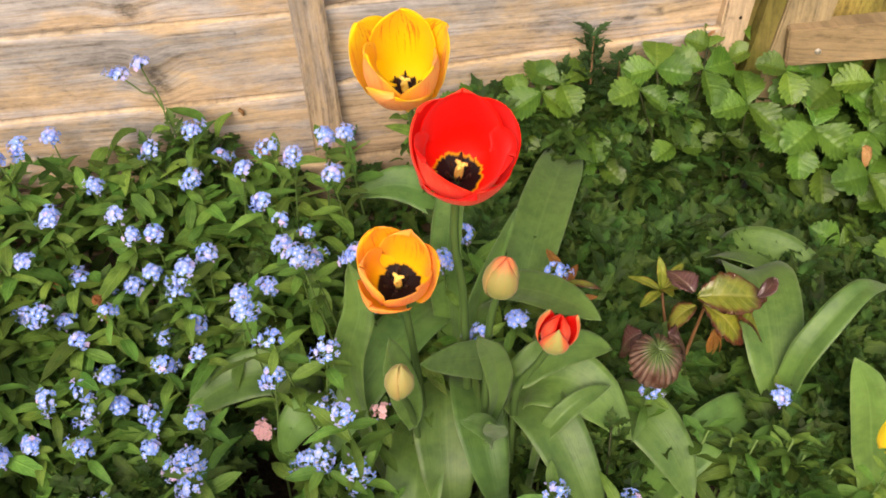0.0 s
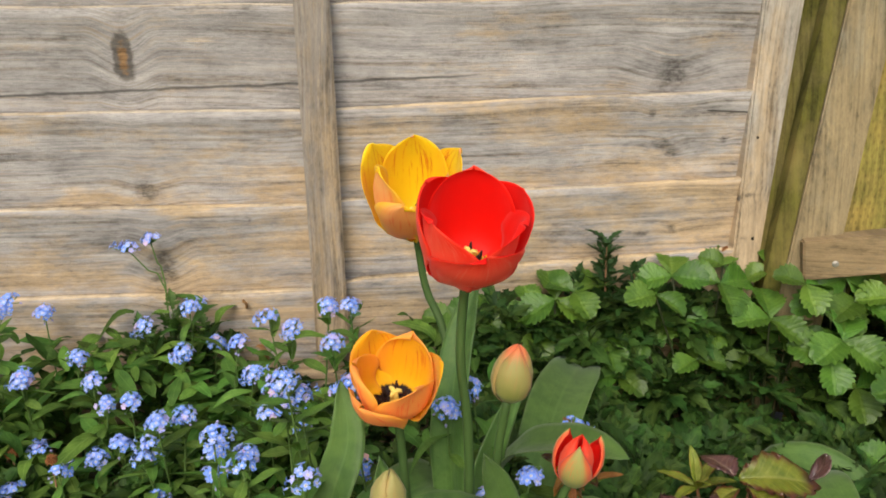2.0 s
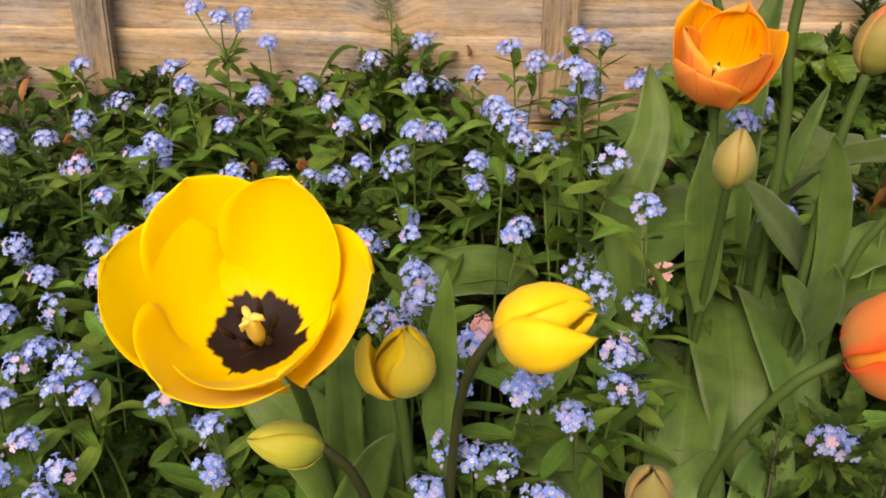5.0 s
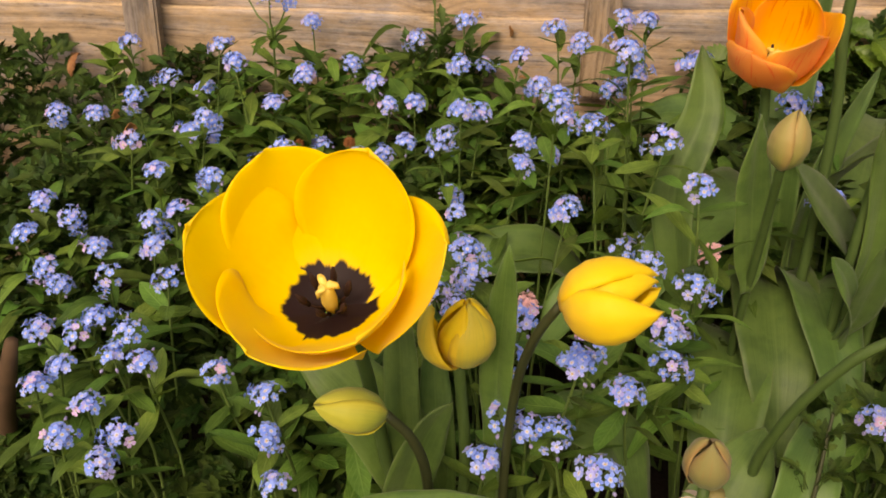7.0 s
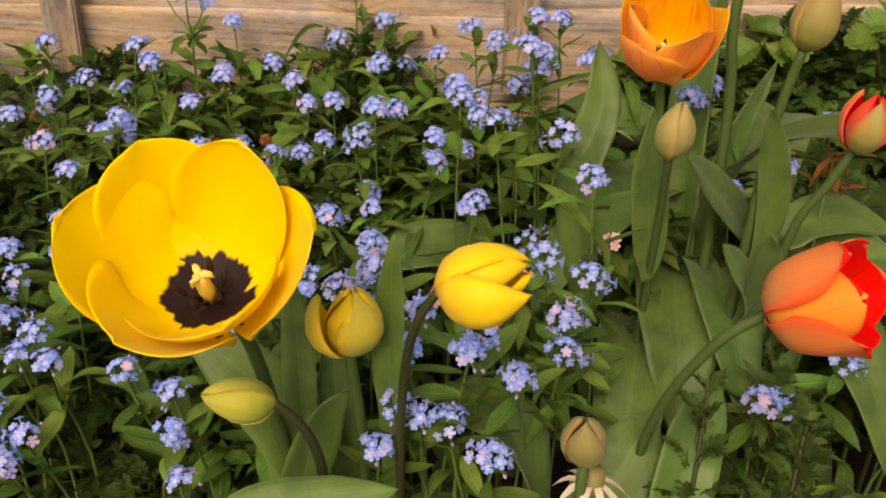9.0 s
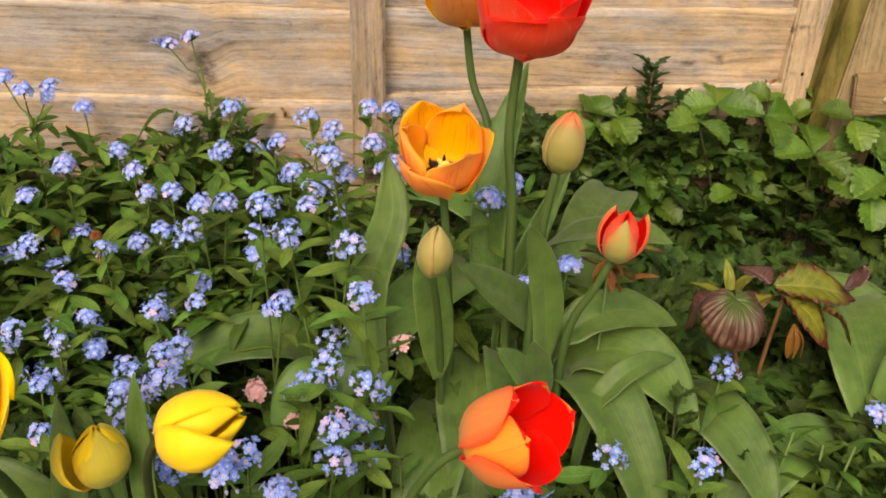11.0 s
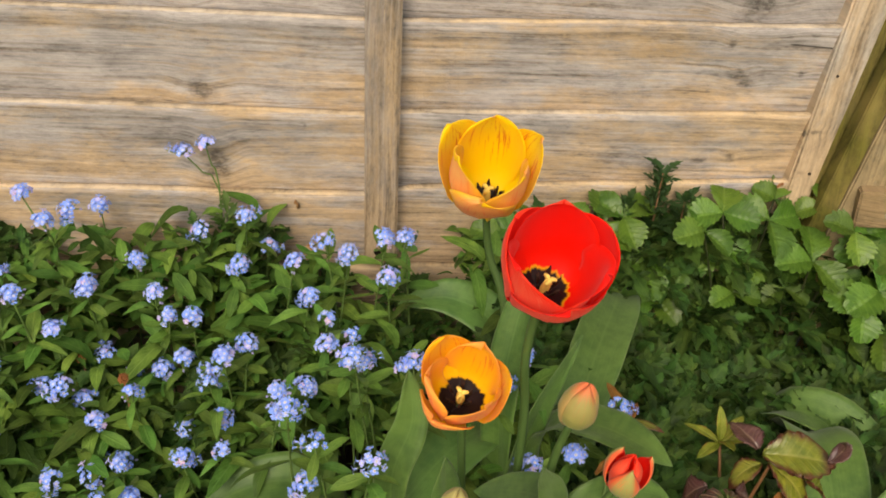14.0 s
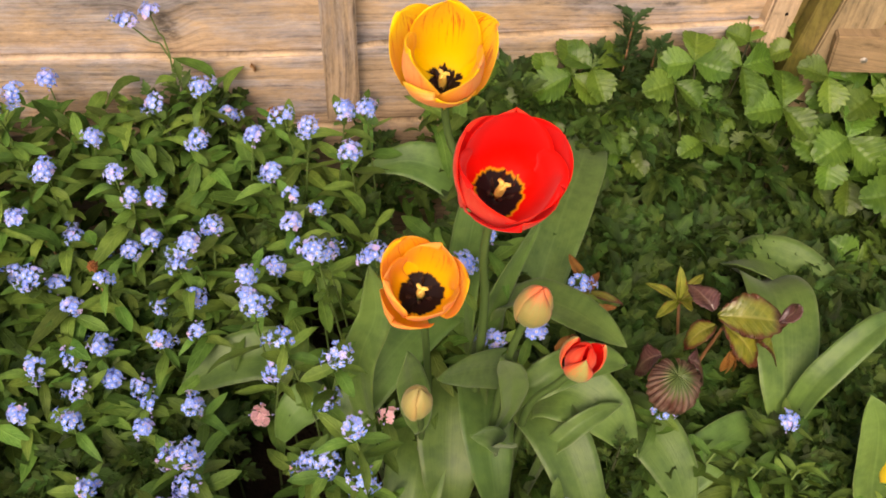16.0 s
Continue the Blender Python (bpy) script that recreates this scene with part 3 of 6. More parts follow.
def fence_board(z, parent, x0=-1.44, x1=0.468):
    s = Shape()
    xs = np.linspace(x0, x1, 110)
    rows = []
    for x in xs:
        t = board_top(z, x)
        bow = 0.0015 * noise.noise((x * 3, z * 9, 8.1))
        prof = [(0.888, t - 0.128), (0.8805, t - 0.13), (0.877, t - 0.10), (0.8715, t - 0.05), (0.8655, t - 0.012), (0.8625, t - 0.0015), (0.8640, t), (0.8705, t + 0.0005), (0.8725, t - 0.003)]
        rows.append([(x, y + bow, q) for y, q in prof])
    s.grid(np.transpose(np.array(rows), (1, 0, 2)))
    nb = len(xs) - 1
    for k in range(len(s.mat)):
        if k // nb in (5, 6, 7):
            s.mat[k] = 1
    return child("board", s.mesh("board", [WOOD, WOOD_EDGE]), parent)


fence = tagged(new("garden_fence"), "weathered overlapping softwood fence panel with rough edges", "fence")
for z in LINES:
    fence_board(z, fence)


def leaning(name, xl0, xr0, z0, xl1, xr1, z1, y, thick, material, parent, label="", lean_y=0.0):
    return block(name, [(xl0, y, z0), (xr0, y, z0), (xr1, y + lean_y, z1), (xl1, y + lean_y, z1)], (0, thick, 0), material, parent, 0.0025, label)


leaning("batten", -0.0345, 0.0015, 0.175, -0.071, -0.035, 1.80, 0.8445, 0.017, WOOD_BATTEN, fence, "grey upright batten")
leaning("batten", -0.505, -0.470, 0.12, -0.515, -0.480, 1.80, 0.8445, 0.017, WOOD_BATTEN, fence, "grey upright batten")
leaning("batten", -0.975, -0.940, 0.12, -0.980, -0.945, 1.80, 0.8445, 0.017, WOOD_BATTEN, fence, "grey upright batten")
leaning("end_batten", 0.4380, 0.462, 0.10, 0.4795, 0.585, 1.80, 0.8600, 0.030, WOOD_POST, fence, "wide weathered end batten")
for (hx, hz, hr, hy) in ((-0.0205, 0.189, 0.0042, 0.8440), (0.463, 0.294, 0.002, 0.8595), (0.457, 0.41, 0.0015, 0.8595)):
    s = Shape()
    s.tube([(hx, hy, hz), (hx, hy + 0.004, hz)], hr, 10)
    child("nail_hole", s.mesh("nail_hole", [HOLE]), fence)

s = Shape()
s.tube([(0.478, 0.90, -0.07), (0.495, 0.90, 0.25), (0.53, 0.90, 0.55), (0.67, 0.90, 1.85)], 0.038, 20)
tagged(new("fence_post", s.mesh("fence_post", [WOOD_GREEN])), "round green-treated timber fence post", "post")

gate = tagged(new("side_fence"), "second fence panel with grey stile and bottom rail", "fence")
block("stile", [(0.463, 0.815, 0.10), (0.512, 0.80, 0.10), (0.585, 0.80, 0.75), (0.541, 0.815, 0.75)], (0.006, 0.028, 0), WOOD_STILE, gate, 0.002, "grey weathered stile")
block("stile_edge", [(0.452, 0.835, 0.10), (0.464, 0.819, 0.10), (0.5415, 0.819, 0.75), (0.529, 0.835, 0.75)], (0.006, 0.026, 0), WOOD_GREEN, gate, 0.0015)
block("rail", [(0.494, 0.7975, 0.262), (0.90, 0.665, 0.330), (0.90, 0.665, 0.374), (0.489, 0.7975, 0.306)], (0.008, 0.026, 0), WOOD_RAIL, gate, 0.002, "short brown bottom rail")
for k in range(6):
    a, b = 0.512 + 0.092 * k, 0.602 + 0.092 * k
    ya, yb = 0.835 - 0.02 * k, 0.817 - 0.02 * k
    block("panel_board", [(a, ya, 0.05), (b, yb, 0.05), (b + 0.12, yb, 1.75), (a + 0.12, ya, 1.75)], (0.004, 0.012, 0), WOOD_YELLOW, gate, 0.0015, "yellow-green incised board")
s = Shape()
s.tube([(0.5235, 0.7905, 0.2835), (0.5228, 0.7872, 0.2835)], [0.0042, 0.0036], 12)
child("screw", s.mesh("screw", [SCREW]), gate, label="pale screw head")


# ---------------------------------------------------------------- tulips
def petal_width(v):
    if v < 0.56:
        return 0.30 + 0.70 * math.sin(math.pi / 2 * v / 0.56)
    k = (v - 0.56) / 0.44
    return max(0.02, (1 - k ** 2.3) ** 0.52)


def petal_mesh(length, half, angles, curl, seed, start, mats, ruffle=0.0015, point=0.0, nu=15, nv=24):
    """One petal of a cup. angles: its lean from the axis, from the base to the tip. point: how far the middle of the tip stands out."""
    rows = []
    r, z = start, 0.0
    vs = [math.sin(math.pi / 2 * k / (nv - 1)) ** 1.15 for k in range(nv)]
    prev = 0.0
    for v in vs:
        a = radians(float(np.interp(v, np.linspace(0, 1, len(angles)), angles)))
        r += (v - prev) * length * math.sin(a)
        z += (v - prev) * length * math.cos(a)
        prev = v
        w = half * petal_width(v)
        bend = max(curl, 0.96 * r / max(0.3, math.cos(a)))
        row = []
        for u in np.linspace(-1, 1, nu):
            al = u * w / bend
            side, inn = bend * math.sin(al), bend * (1 - math.cos(al)) * min(1.0, 0.25 + 1.6 * v)
            d = inn + ruffle * 1.6 * noise.noise((u * 1.1 + seed * 3.1, v * 1.7, seed * 1.3)) * (0.2 + v)
            d += ruffle * 1.1 * abs(u) ** 3 * noise.noise((u * 0.8 + seed, v * 3.4, seed * 5.7)) - 0.0009 * math.exp(-(u / 0.16) ** 2) * v * (1 - v ** 4)
            up = -point * length * (u * u) * v ** 4 + 0.012 * length * v ** 6 * noise.noise((u * 3.2, seed * 7.7, 0.3))
            row.append((r - d * math.cos(a) + up * math.sin(a), side, z + d * math.sin(a) + up * math.cos(a)))
        rows.append(row)
    s = Shape()
    s.grid(rows, 0.0005, (1, 0))
    # even UV along the petal
    for k, face in enumerate(s.uv):
        s.uv[k] = [(q[0], vs[min(nv - 1, round(q[1] * (nv - 1)))]) for q in face]
    return s.mesh("petal", mats)


def bud(parent, base, axis, spin, radius, height, inside, outside, seed, peel=(0, 0, 0), inner=None, label="", grow=(1, 1, 1)):
    """A closed or splitting bud: three outer petals that wrap round, peeled back by some degrees, and three inner ones."""
    m = Matrix.Translation(base) @ frame_of(axis, spin)
    r = random.Random(seed)
    jobs = [(k * 120, peel[k], grow[k], 74, outside, inside) for k in range(3)]
    if inner is not None:
        jobs += [(60 + k * 120, 0.10 * max(peel), 0.88, 64, inner, inside) for k in range(3)]
    for turn, back, size, wrap, mat_out, mat_in in jobs:
        nv, nu = 20, 13
        rows = []
        for i in range(nv):
            v = i / (nv - 1)
            rr = radius * size * float(np.interp(v, [0, 0.06, 0.18, 0.38, 0.58, 0.76, 0.90, 0.97, 1], [0.16, 0.46, 0.82, 1.0, 0.96, 0.75, 0.43, 0.22, 0.06]))
            z = height * v * (0.90 + 0.10 * size)
            row = []
            for u in np.linspace(-1, 1, nu):
                th = radians(wrap * u * (1 - 0.20 * v * v))
                q = rr + 0.0010 * u * (1 - v) + 0.0004 * noise.noise((u * 2 + seed, v * 3, turn)) - 0.0005 * math.exp(-(u / 0.12) ** 2)
                row.append((q * math.cos(th), q * math.sin(th), z - 0.10 * height * abs(u) ** 2 * v * v))
            rows.append(row)
        s = Shape()
        s.grid(rows, 0.0005, (1, 0))
        me = s.mesh("petal", [mat_in, mat_out])
        hinge = Matrix.Translation((radius * 0.35, 0, 0)) @ Matrix.Rotation(radians(back), 4, "Y") @ Matrix.Translation((-radius * 0.35, 0, 0))
        child("petal", me, parent, m @ Matrix.Rotation(radians(turn + r.uniform(-4, 4)), 4, "Z") @ hinge, label)


SIX = [(-90, 1.0, 0, 1.0, 0), (-30, 1.0, 0, 1.0, 1), (30, 1.0, 0, 1.0, 0), (90, 1.0, 0, 1.0, 1), (150, 1.0, 0, 1.0, 0), (210, 1.0, 0, 1.0, 1)]


def flower(parent, base, axis, spin, length, half, angles, curl, inside, outside, seed, petals=SIX, heart=True, ruffle=0.0015, label="", point=0.02, inner_out=None):
    """petals: (turn round the axis, length, degrees further open, width, 1 for the inner ring)."""
    m = Matrix.Translation(base) @ frame_of(axis, spin)
    r = random.Random(seed)
    n = len(angles) - 1
    for k, (turn, size, back, wide, inner) in enumerate(petals):
        an = [a + (back + (0 if inner else 3.5)) * min(1.0, 2.0 * i / n) for i, a in enumerate(angles)]
        me = petal_mesh(length * size, half * wide, an, curl, seed + k * 1.7, 0.0024 if inner else 0.004, (inside, inner_out if inner and inner_out else outside), ruffle, point)
        child("petal", me, parent, m @ Matrix.Rotation(radians(turn), 4, "Z"), label)
    if heart:
        s = Shape()
        hgt = min(0.021, length * 0.28)
        s.tube([(0, 0, 0), (0, 0, hgt * 0.4), (0, 0, hgt * 0.85), (0, 0, hgt)], [0.0026, 0.0034, 0.0029, 0.0022], 8)
        for k in range(3):
            c, q = math.cos(k * 2.094), math.sin(k * 2.094)
            s.tube([(0, 0, hgt * 0.95), (0.0022 * c, 0.0022 * q, hgt * 1.05), (0.0043 * c, 0.0043 * q, hgt * 1.02), (0.0052 * c, 0.0052 * q, hgt * 0.90)], [0.0014, 0.0018, 0.0014, 0.0005], 6)
        child("pistil", s.mesh("pistil", [PISTIL]), parent, m, "pale yellow pistil")
        for k in range(6):
            s = Shape()
            c, q = math.cos(k * 1.047 + 0.3), math.sin(k * 1.047 + 0.3)
            lean = r.uniform(1.2, 1.7)
            s.tube([(0.003 * c, 0.003 * q, 0.001), (0.005 * c * lean, 0.005 * q * lean, hgt * 0.45)], [0.0009, 0.0006], 6)
            s.tube([(0.005 * c * lean, 0.005 * q * lean, hgt * 0.42), (0.0062 * c * lean, 0.0062 * q * lean, hgt * 0.7), (0.0070 * c * lean, 0.0070 * q * lean, hgt * 0.95)], [0.0010, 0.0016, 0.0006], 6)
            child("stamen", s.mesh("stamen", [ANTHER]), parent, m, "dark stamen")


def tulip_leaf(parent, ctrl, width, face=(0, -0.45, 0.9), fold=0.2, seed=0, twist=0.0):
    """A broad tapering blade along the control points; face: the way its upper side looks, or two of them, for the foot and the tip."""
    nv, nu = 28, 11
    line = smooth_path(ctrl, nv)
    f0, f1 = (Vector(q).normalized() for q in (face if isinstance(face[0], tuple) else (face, face)))
    heads = [(line[min(i + 1, nv - 1)] - line[max(i - 1, 0)]).normalized() for i in range(nv)]
    lie = sum((heads[i].cross(f0.lerp(f1, i / (nv - 1))) for i in range(nv // 2, nv)), Vector()).normalized()
    rows = []
    for i, p in enumerate(line):
        v = i / (nv - 1)
        t = heads[i]
        side = (lie - t * lie.dot(t)).normalized()
        side = Matrix.Rotation(radians(twist * (v - 0.5)), 3, t) @ side
        up = side.cross(t).normalized()
        prof = float(np.interp(v, [0, 0.12, 0.30, 0.50, 0.68, 0.82, 0.92, 0.97, 1], [0.26, 0.42, 0.80, 1.0, 0.95, 0.74, 0.42, 0.19, 0.01]))
        row = []
        for u in np.linspace(-1, 1, nu):
            w = width * 0.5 * prof
            h = fold * w * (abs(u) ** 1.3) * (1.35 - v) - 0.0010 * math.exp(-(u / 0.14) ** 2) * (1 - v)
            h += 0.0014 * noise.noise((u * 1.2 + seed * 2.3, v * 4.0, seed)) + 0.0032 * abs(u) ** 2 * noise.noise((seed * 4.1, v * 4.5 + u, 2.2))
            row.append(p + side * (u * w) + up * h)
        rows.append([tuple(q) for q in row])
    s = Shape()
    s.grid(rows, 0.0010)
    return child("leaf", s.mesh("leaf", [TULIP_LEAF]), parent)


def tulip(label, root, stem_path, stem_r=0.0032, stem_mat=None):
    t = tagged(new("tulip"), label, "tulip", "tulips in the bed")
    if stem_path:
        path = smooth_path([(root[0], root[1], GROUND)] + list(stem_path), 18)
        s = Shape()
        s.tube(path, [stem_r * (1.12 - 0.2 * i / 17) for i in range(18)], 10)
        child("stem", s.mesh("stem", [stem_mat or STEM]), t)
    return t


def leaves(t, root, specs):
    """specs: (control points, width, face, twist)."""
    for k, (ctrl, width, face, twist) in enumerate(specs):
        foot = Vector((root[0], root[1], GROUND)).lerp(Vector((ctrl[0][0], ctrl[0][1], GROUND)), 0.45)
        tulip_leaf(t, [tuple(foot)] + list(ctrl), width, face, 0.36, k * 1.9 + root[0] * 31, twist)


def stem_leaves(t, specs):
    """Leaves that clasp the stem above the ground."""
    for k, (ctrl, width, face, twist) in enumerate(specs):
        tulip_leaf(t, ctrl, width, face, 0.2, k * 2.3 + ctrl[0][0] * 57, twist)


FLAT, UP, LEFT, RIGHT = (0, -0.45, 0.9), (0.05, -1, 0.25), (-0.5, -0.8, 0.4), (0.5, -0.8, 0.4)

t = tulip("tall yellow tulip flushed and streaked with orange", (0.095, 0.545), [(0.092, 0.56, 0.12), (0.082, 0.615, 0.275), (0.066, 0.636, 0.325), (0.058, 0.638, 0.374)], 0.0034)
flower(t, (0.058, 0.637, 0.374), (-0.08, -0.44, 0.89), 0, 0.086, 0.0325, [86, 50, 21, 6, -1, -1], 0.028, P_FLAME_IN, P_FLAME_OUT, 3,
       [(-105, 0.86, 8, 1.0, 0), (-40, 0.93, 3, 0.95, 1), (15, 1.0, 5, 1.0, 0), (80, 1.02, 3, 1.0, 1), (140, 1.03, 4, 1.0, 0), (195, 1.0, -2, 1.0, 1)], ruffle=0.0034, point=0.07)
leaves(t, (0.095, 0.545), [([(0.125, 0.66, 0.07), (0.124, 0.72, 0.125), (0.098, 0.752, 0.166), (0.052, 0.764, 0.186), (0.0, 0.762, 0.178)], 0.052, (0, -0.6, 0.8), 10)])

t = tulip("tall wide-open red tulip with a black yellow-edged heart", (0.085, 0.51), [(0.086, 0.51, 0.10), (0.084, 0.51, 0.25), (0.078, 0.513, 0.315), (0.081, 0.511, 0.376)], 0.0036)
flower(t, (0.081, 0.510, 0.376), (0.05, -0.44, 0.89), 0, 0.077, 0.034, [86, 57, 27, 9, -2, -7], 0.028, P_RED_IN, P_RED_OUT, 8,
       [(-86, 0.86, 12, 1.18, 0), (-30, 0.96, 5, 1.12, 1), (30, 1.0, 4, 1.15, 0), (88, 1.05, 2, 1.12, 1), (148, 1.03, 2, 1.15, 0), (208, 0.96, 4, 1.14, 1)], ruffle=0.0026)
leaves(t, (0.085, 0.51), [([(0.080, 0.545, 0.12), (0.079, 0.57, 0.22), (0.088, 0.595, 0.285), (0.108, 0.62, 0.345)], 0.034, (-0.7, -0.7, 0.3), 15),
                          ([(0.088, 0.535, 0.10), (0.094, 0.548, 0.165), (0.115, 0.568, 0.220), (0.146, 0.595, 0.272)], 0.028, (0.5, -0.75, 0.4), 10)])

t = tulip("open orange tulip streaked with red, black heart", (0.045, 0.50), [(0.044, 0.50, 0.12), (0.036, 0.502, 0.245), (0.031, 0.501, 0.286)], 0.0032)
flower(t, (0.031, 0.501, 0.284), (-0.04, -0.40, 0.91), 0, 0.063, 0.026, [86, 62, 28, 8, -2, -4], 0.022, P_ORANGE_IN, P_ORANGE_OUT, 14,
       [(-130, 0.86, 16, 1.0, 0), (-62, 0.93, 5, 1.08, 1), (-5, 0.97, 6, 1.0, 0), (55, 1.0, 1, 1.05, 1), (115, 1.0, 3, 1.0, 0), (178, 0.96, 1, 1.05, 1)], ruffle=0.0028, point=0.10)
leaves(t, (0.045, 0.50), [([(-0.004, 0.478, 0.12), (-0.016, 0.495, 0.205), (-0.002, 0.508, 0.258), (-0.006, 0.522, 0.298)], 0.030, LEFT, 70),
                          ([(0.098, 0.605, 0.10), (0.086, 0.595, 0.155), (0.058, 0.572, 0.180), (0.020, 0.535, 0.177), (-0.018, 0.495, 0.155), (-0.045, 0.465, 0.12)], 0.050, FLAT, 0)])

t = tulip("closed green tulip bud blushing orange-red", (0.094, 0.47), [(0.094, 0.468, 0.12), (0.095, 0.460, 0.255), (0.100, 0.453, 0.311)], 0.0031)
bud(t, (0.100, 0.453, 0.309), (0.14, -0.10, 0.98), 15, 0.0130, 0.041, P_BUD, P_BUD, 21)
leaves(t, (0.094, 0.47), [([(0.140, 0.545, 0.10), (0.157, 0.60, 0.158), (0.190, 0.67, 0.190), (0.225, 0.74, 0.192), (0.250, 0.80, 0.175), (0.262, 0.835, 0.145)], 0.054, (-0.25, -0.75, 0.6), 5),
                          ([(0.128, 0.525, 0.08), (0.124, 0.522, 0.140), (0.106, 0.506, 0.176), (0.073, 0.481, 0.212), (0.040, 0.452, 0.245)], 0.037, (0.05, -0.72, 0.68), 0)])

stem_leaves(t, [([(0.0945, 0.467, 0.13), (0.106, 0.466, 0.178), (0.100, 0.459, 0.232), (0.084, 0.445, 0.277)], 0.024, (0.1, -0.95, 0.3), -25),
                ([(0.0945, 0.466, 0.11), (0.100, 0.448, 0.145), (0.095, 0.430, 0.180), (0.087, 0.416, 0.208)], 0.020, (-0.2, -0.8, 0.5), 0),
                ([(0.0945, 0.467, 0.10), (0.099, 0.453, 0.138), (0.086, 0.446, 0.168), (0.068, 0.434, 0.192)], 0.020, (0.2, -0.75, 0.6), 0)])

t = tulip("small closed yellow-green tulip bud", (0.036, 0.485), [(0.036, 0.480, 0.10), (0.029, 0.450, 0.195), (0.020, 0.42, 0.254)], 0.0028)
bud(t, (0.020, 0.42, 0.251), (0.08, -0.05, 0.99), -50, 0.0108, 0.035, P_BUD_PLAIN, P_BUD_PLAIN, 27)
leaves(t, (0.036, 0.485), [([(0.088, 0.55, 0.07), (0.076, 0.545, 0.120), (0.066, 0.510, 0.130), (0.061, 0.476, 0.115), (0.058, 0.445, 0.090), (0.058, 0.42, 0.045)], 0.062, (-0.02, -0.45, 0.88), 0),
                          ([(0.072, 0.555, 0.03), (0.056, 0.530, 0.080), (0.040, 0.490, 0.094), (0.028, 0.450, 0.084), (0.018, 0.415, 0.052), (0.012, 0.39, 0.00)], 0.056, (-0.25, -0.45, 0.85), 0),
                          ([(0.115, 0.535, 0.07), (0.100, 0.530, 0.125), (0.092, 0.49, 0.135), (0.094, 0.45, 0.110), (0.102, 0.415, 0.06)], 0.052, (0.2, -0.35, 0.92), 0)])

stem_leaves(t, [([(0.031, 0.464, 0.150), (0.030, 0.464, 0.175), (0.023, 0.464, 0.222), (0.018, 0.460, 0.271)], 0.027, (0.25, -0.95, 0.25), 30)])

t = tulip("half-open red tulip with pale green outer petals", (0.118, 0.47), [(0.119, 0.468, 0.12), (0.121, 0.46, 0.191), (0.134, 0.452, 0.228), (0.143, 0.449, 0.252)], 0.0030)
bud(t, (0.143, 0.449, 0.249), (0.12, -0.12, 0.98), 8, 0.0118, 0.038, P_RED_IN, P_BUD_RED, 33, (20, 14, 17), P_RED_OUT)
leaves(t, (0.118, 0.47), [([(0.112, 0.555, 0.16), (0.126, 0.55, 0.215), (0.150, 0.52, 0.240), (0.170, 0.49, 0.252), (0.187, 0.463, 0.256)], 0.034, (0, -0.55, 0.83), 0),
                          ([(0.118, 0.485, 0.140), (0.136, 0.488, 0.180), (0.168, 0.500, 0.186), (0.195, 0.505, 0.180), (0.217, 0.505, 0.170)], 0.033, (0, -0.6, 0.8), -8),
                          ([(0.118, 0.50, 0.11), (0.140, 0.497, 0.145), (0.168, 0.490, 0.158), (0.195, 0.470, 0.150), (0.222, 0.445, 0.115)], 0.060, (0, -0.62, 0.78), 0),
                          ([(0.105, 0.52, 0.08), (0.122, 0.51, 0.128), (0.139, 0.477, 0.144), (0.154, 0.445, 0.138), (0.170, 0.405, 0.105), (0.182, 0.375, 0.05)], 0.052, (0, -0.4, 0.9), 0),
                          ([(0.140, 0.45, 0.11), (0.155, 0.452, 0.150), (0.180, 0.462, 0.163), (0.207, 0.472, 0.160)], 0.018, (0, -0.5, 0.85), 30)])

t = tulip("large wide-open yellow tulip with a black heart", (-0.185, 0.33), [(-0.186, 0.338, 0.05), (-0.199, 0.318, 0.165), (-0.206, 0.285, 0.222), (-0.209, 0.270, 0.238)], 0.0034)
flower(t, (-0.209, 0.269, 0.236), (-0.05, -0.55, 0.835), 0, 0.0695, 0.032, [88, 72, 47, 34, 27, 22], 0.033, P_YELLOW_IN, P_YELLOW_OUT, 41,
       [(-122, 0.78, 0, 1.2, 0), (-62, 0.72, -2, 1.25, 1), (4, 0.98, -3, 1.1, 0), (66, 1.05, -8, 0.92, 1), (118, 1.04, -6, 0.95, 0), (168, 1.02, 1, 1.1, 1)], ruffle=0.0016, point=0.03)
leaves(t, (-0.185, 0.33), [([(-0.170, 0.345, 0.05), (-0.185, 0.34, 0.110), (-0.215, 0.345, 0.150), (-0.248, 0.355, 0.170)], 0.042, (-0.1, -0.75, 0.66), 0),
                           ([(-0.245, 0.27, 0.05), (-0.202, 0.25, 0.128), (-0.166, 0.255, 0.140), (-0.130, 0.26, 0.145)], 0.030, FLAT, 0)])

t = tulip("yellow tulip bud beginning to open, green back", (-0.155, 0.335), [(-0.152, 0.335, 0.04), (-0.150, 0.33, 0.111), (-0.156, 0.311, 0.187)], 0.0032)
bud(t, (-0.154, 0.310, 0.186), (0.02, -0.10, 0.99), 68, 0.0142, 0.036, P_YELLOW_OUT, P_BUD_YELLOW, 47, (3, 25, 0), P_YELLOW_OUT, grow=(1.0, 1.05, 1.0))
leaves(t, (-0.155, 0.335), [([(-0.177, 0.33, 0.07), (-0.184, 0.34, 0.135), (-0.187, 0.35, 0.172), (-0.191, 0.36, 0.205)], 0.019, UP, 20),
                            ([(-0.161, 0.35, 0.05), (-0.165, 0.35, 0.104), (-0.168, 0.36, 0.140), (-0.170, 0.37, 0.175)], 0.020, UP, 10)])

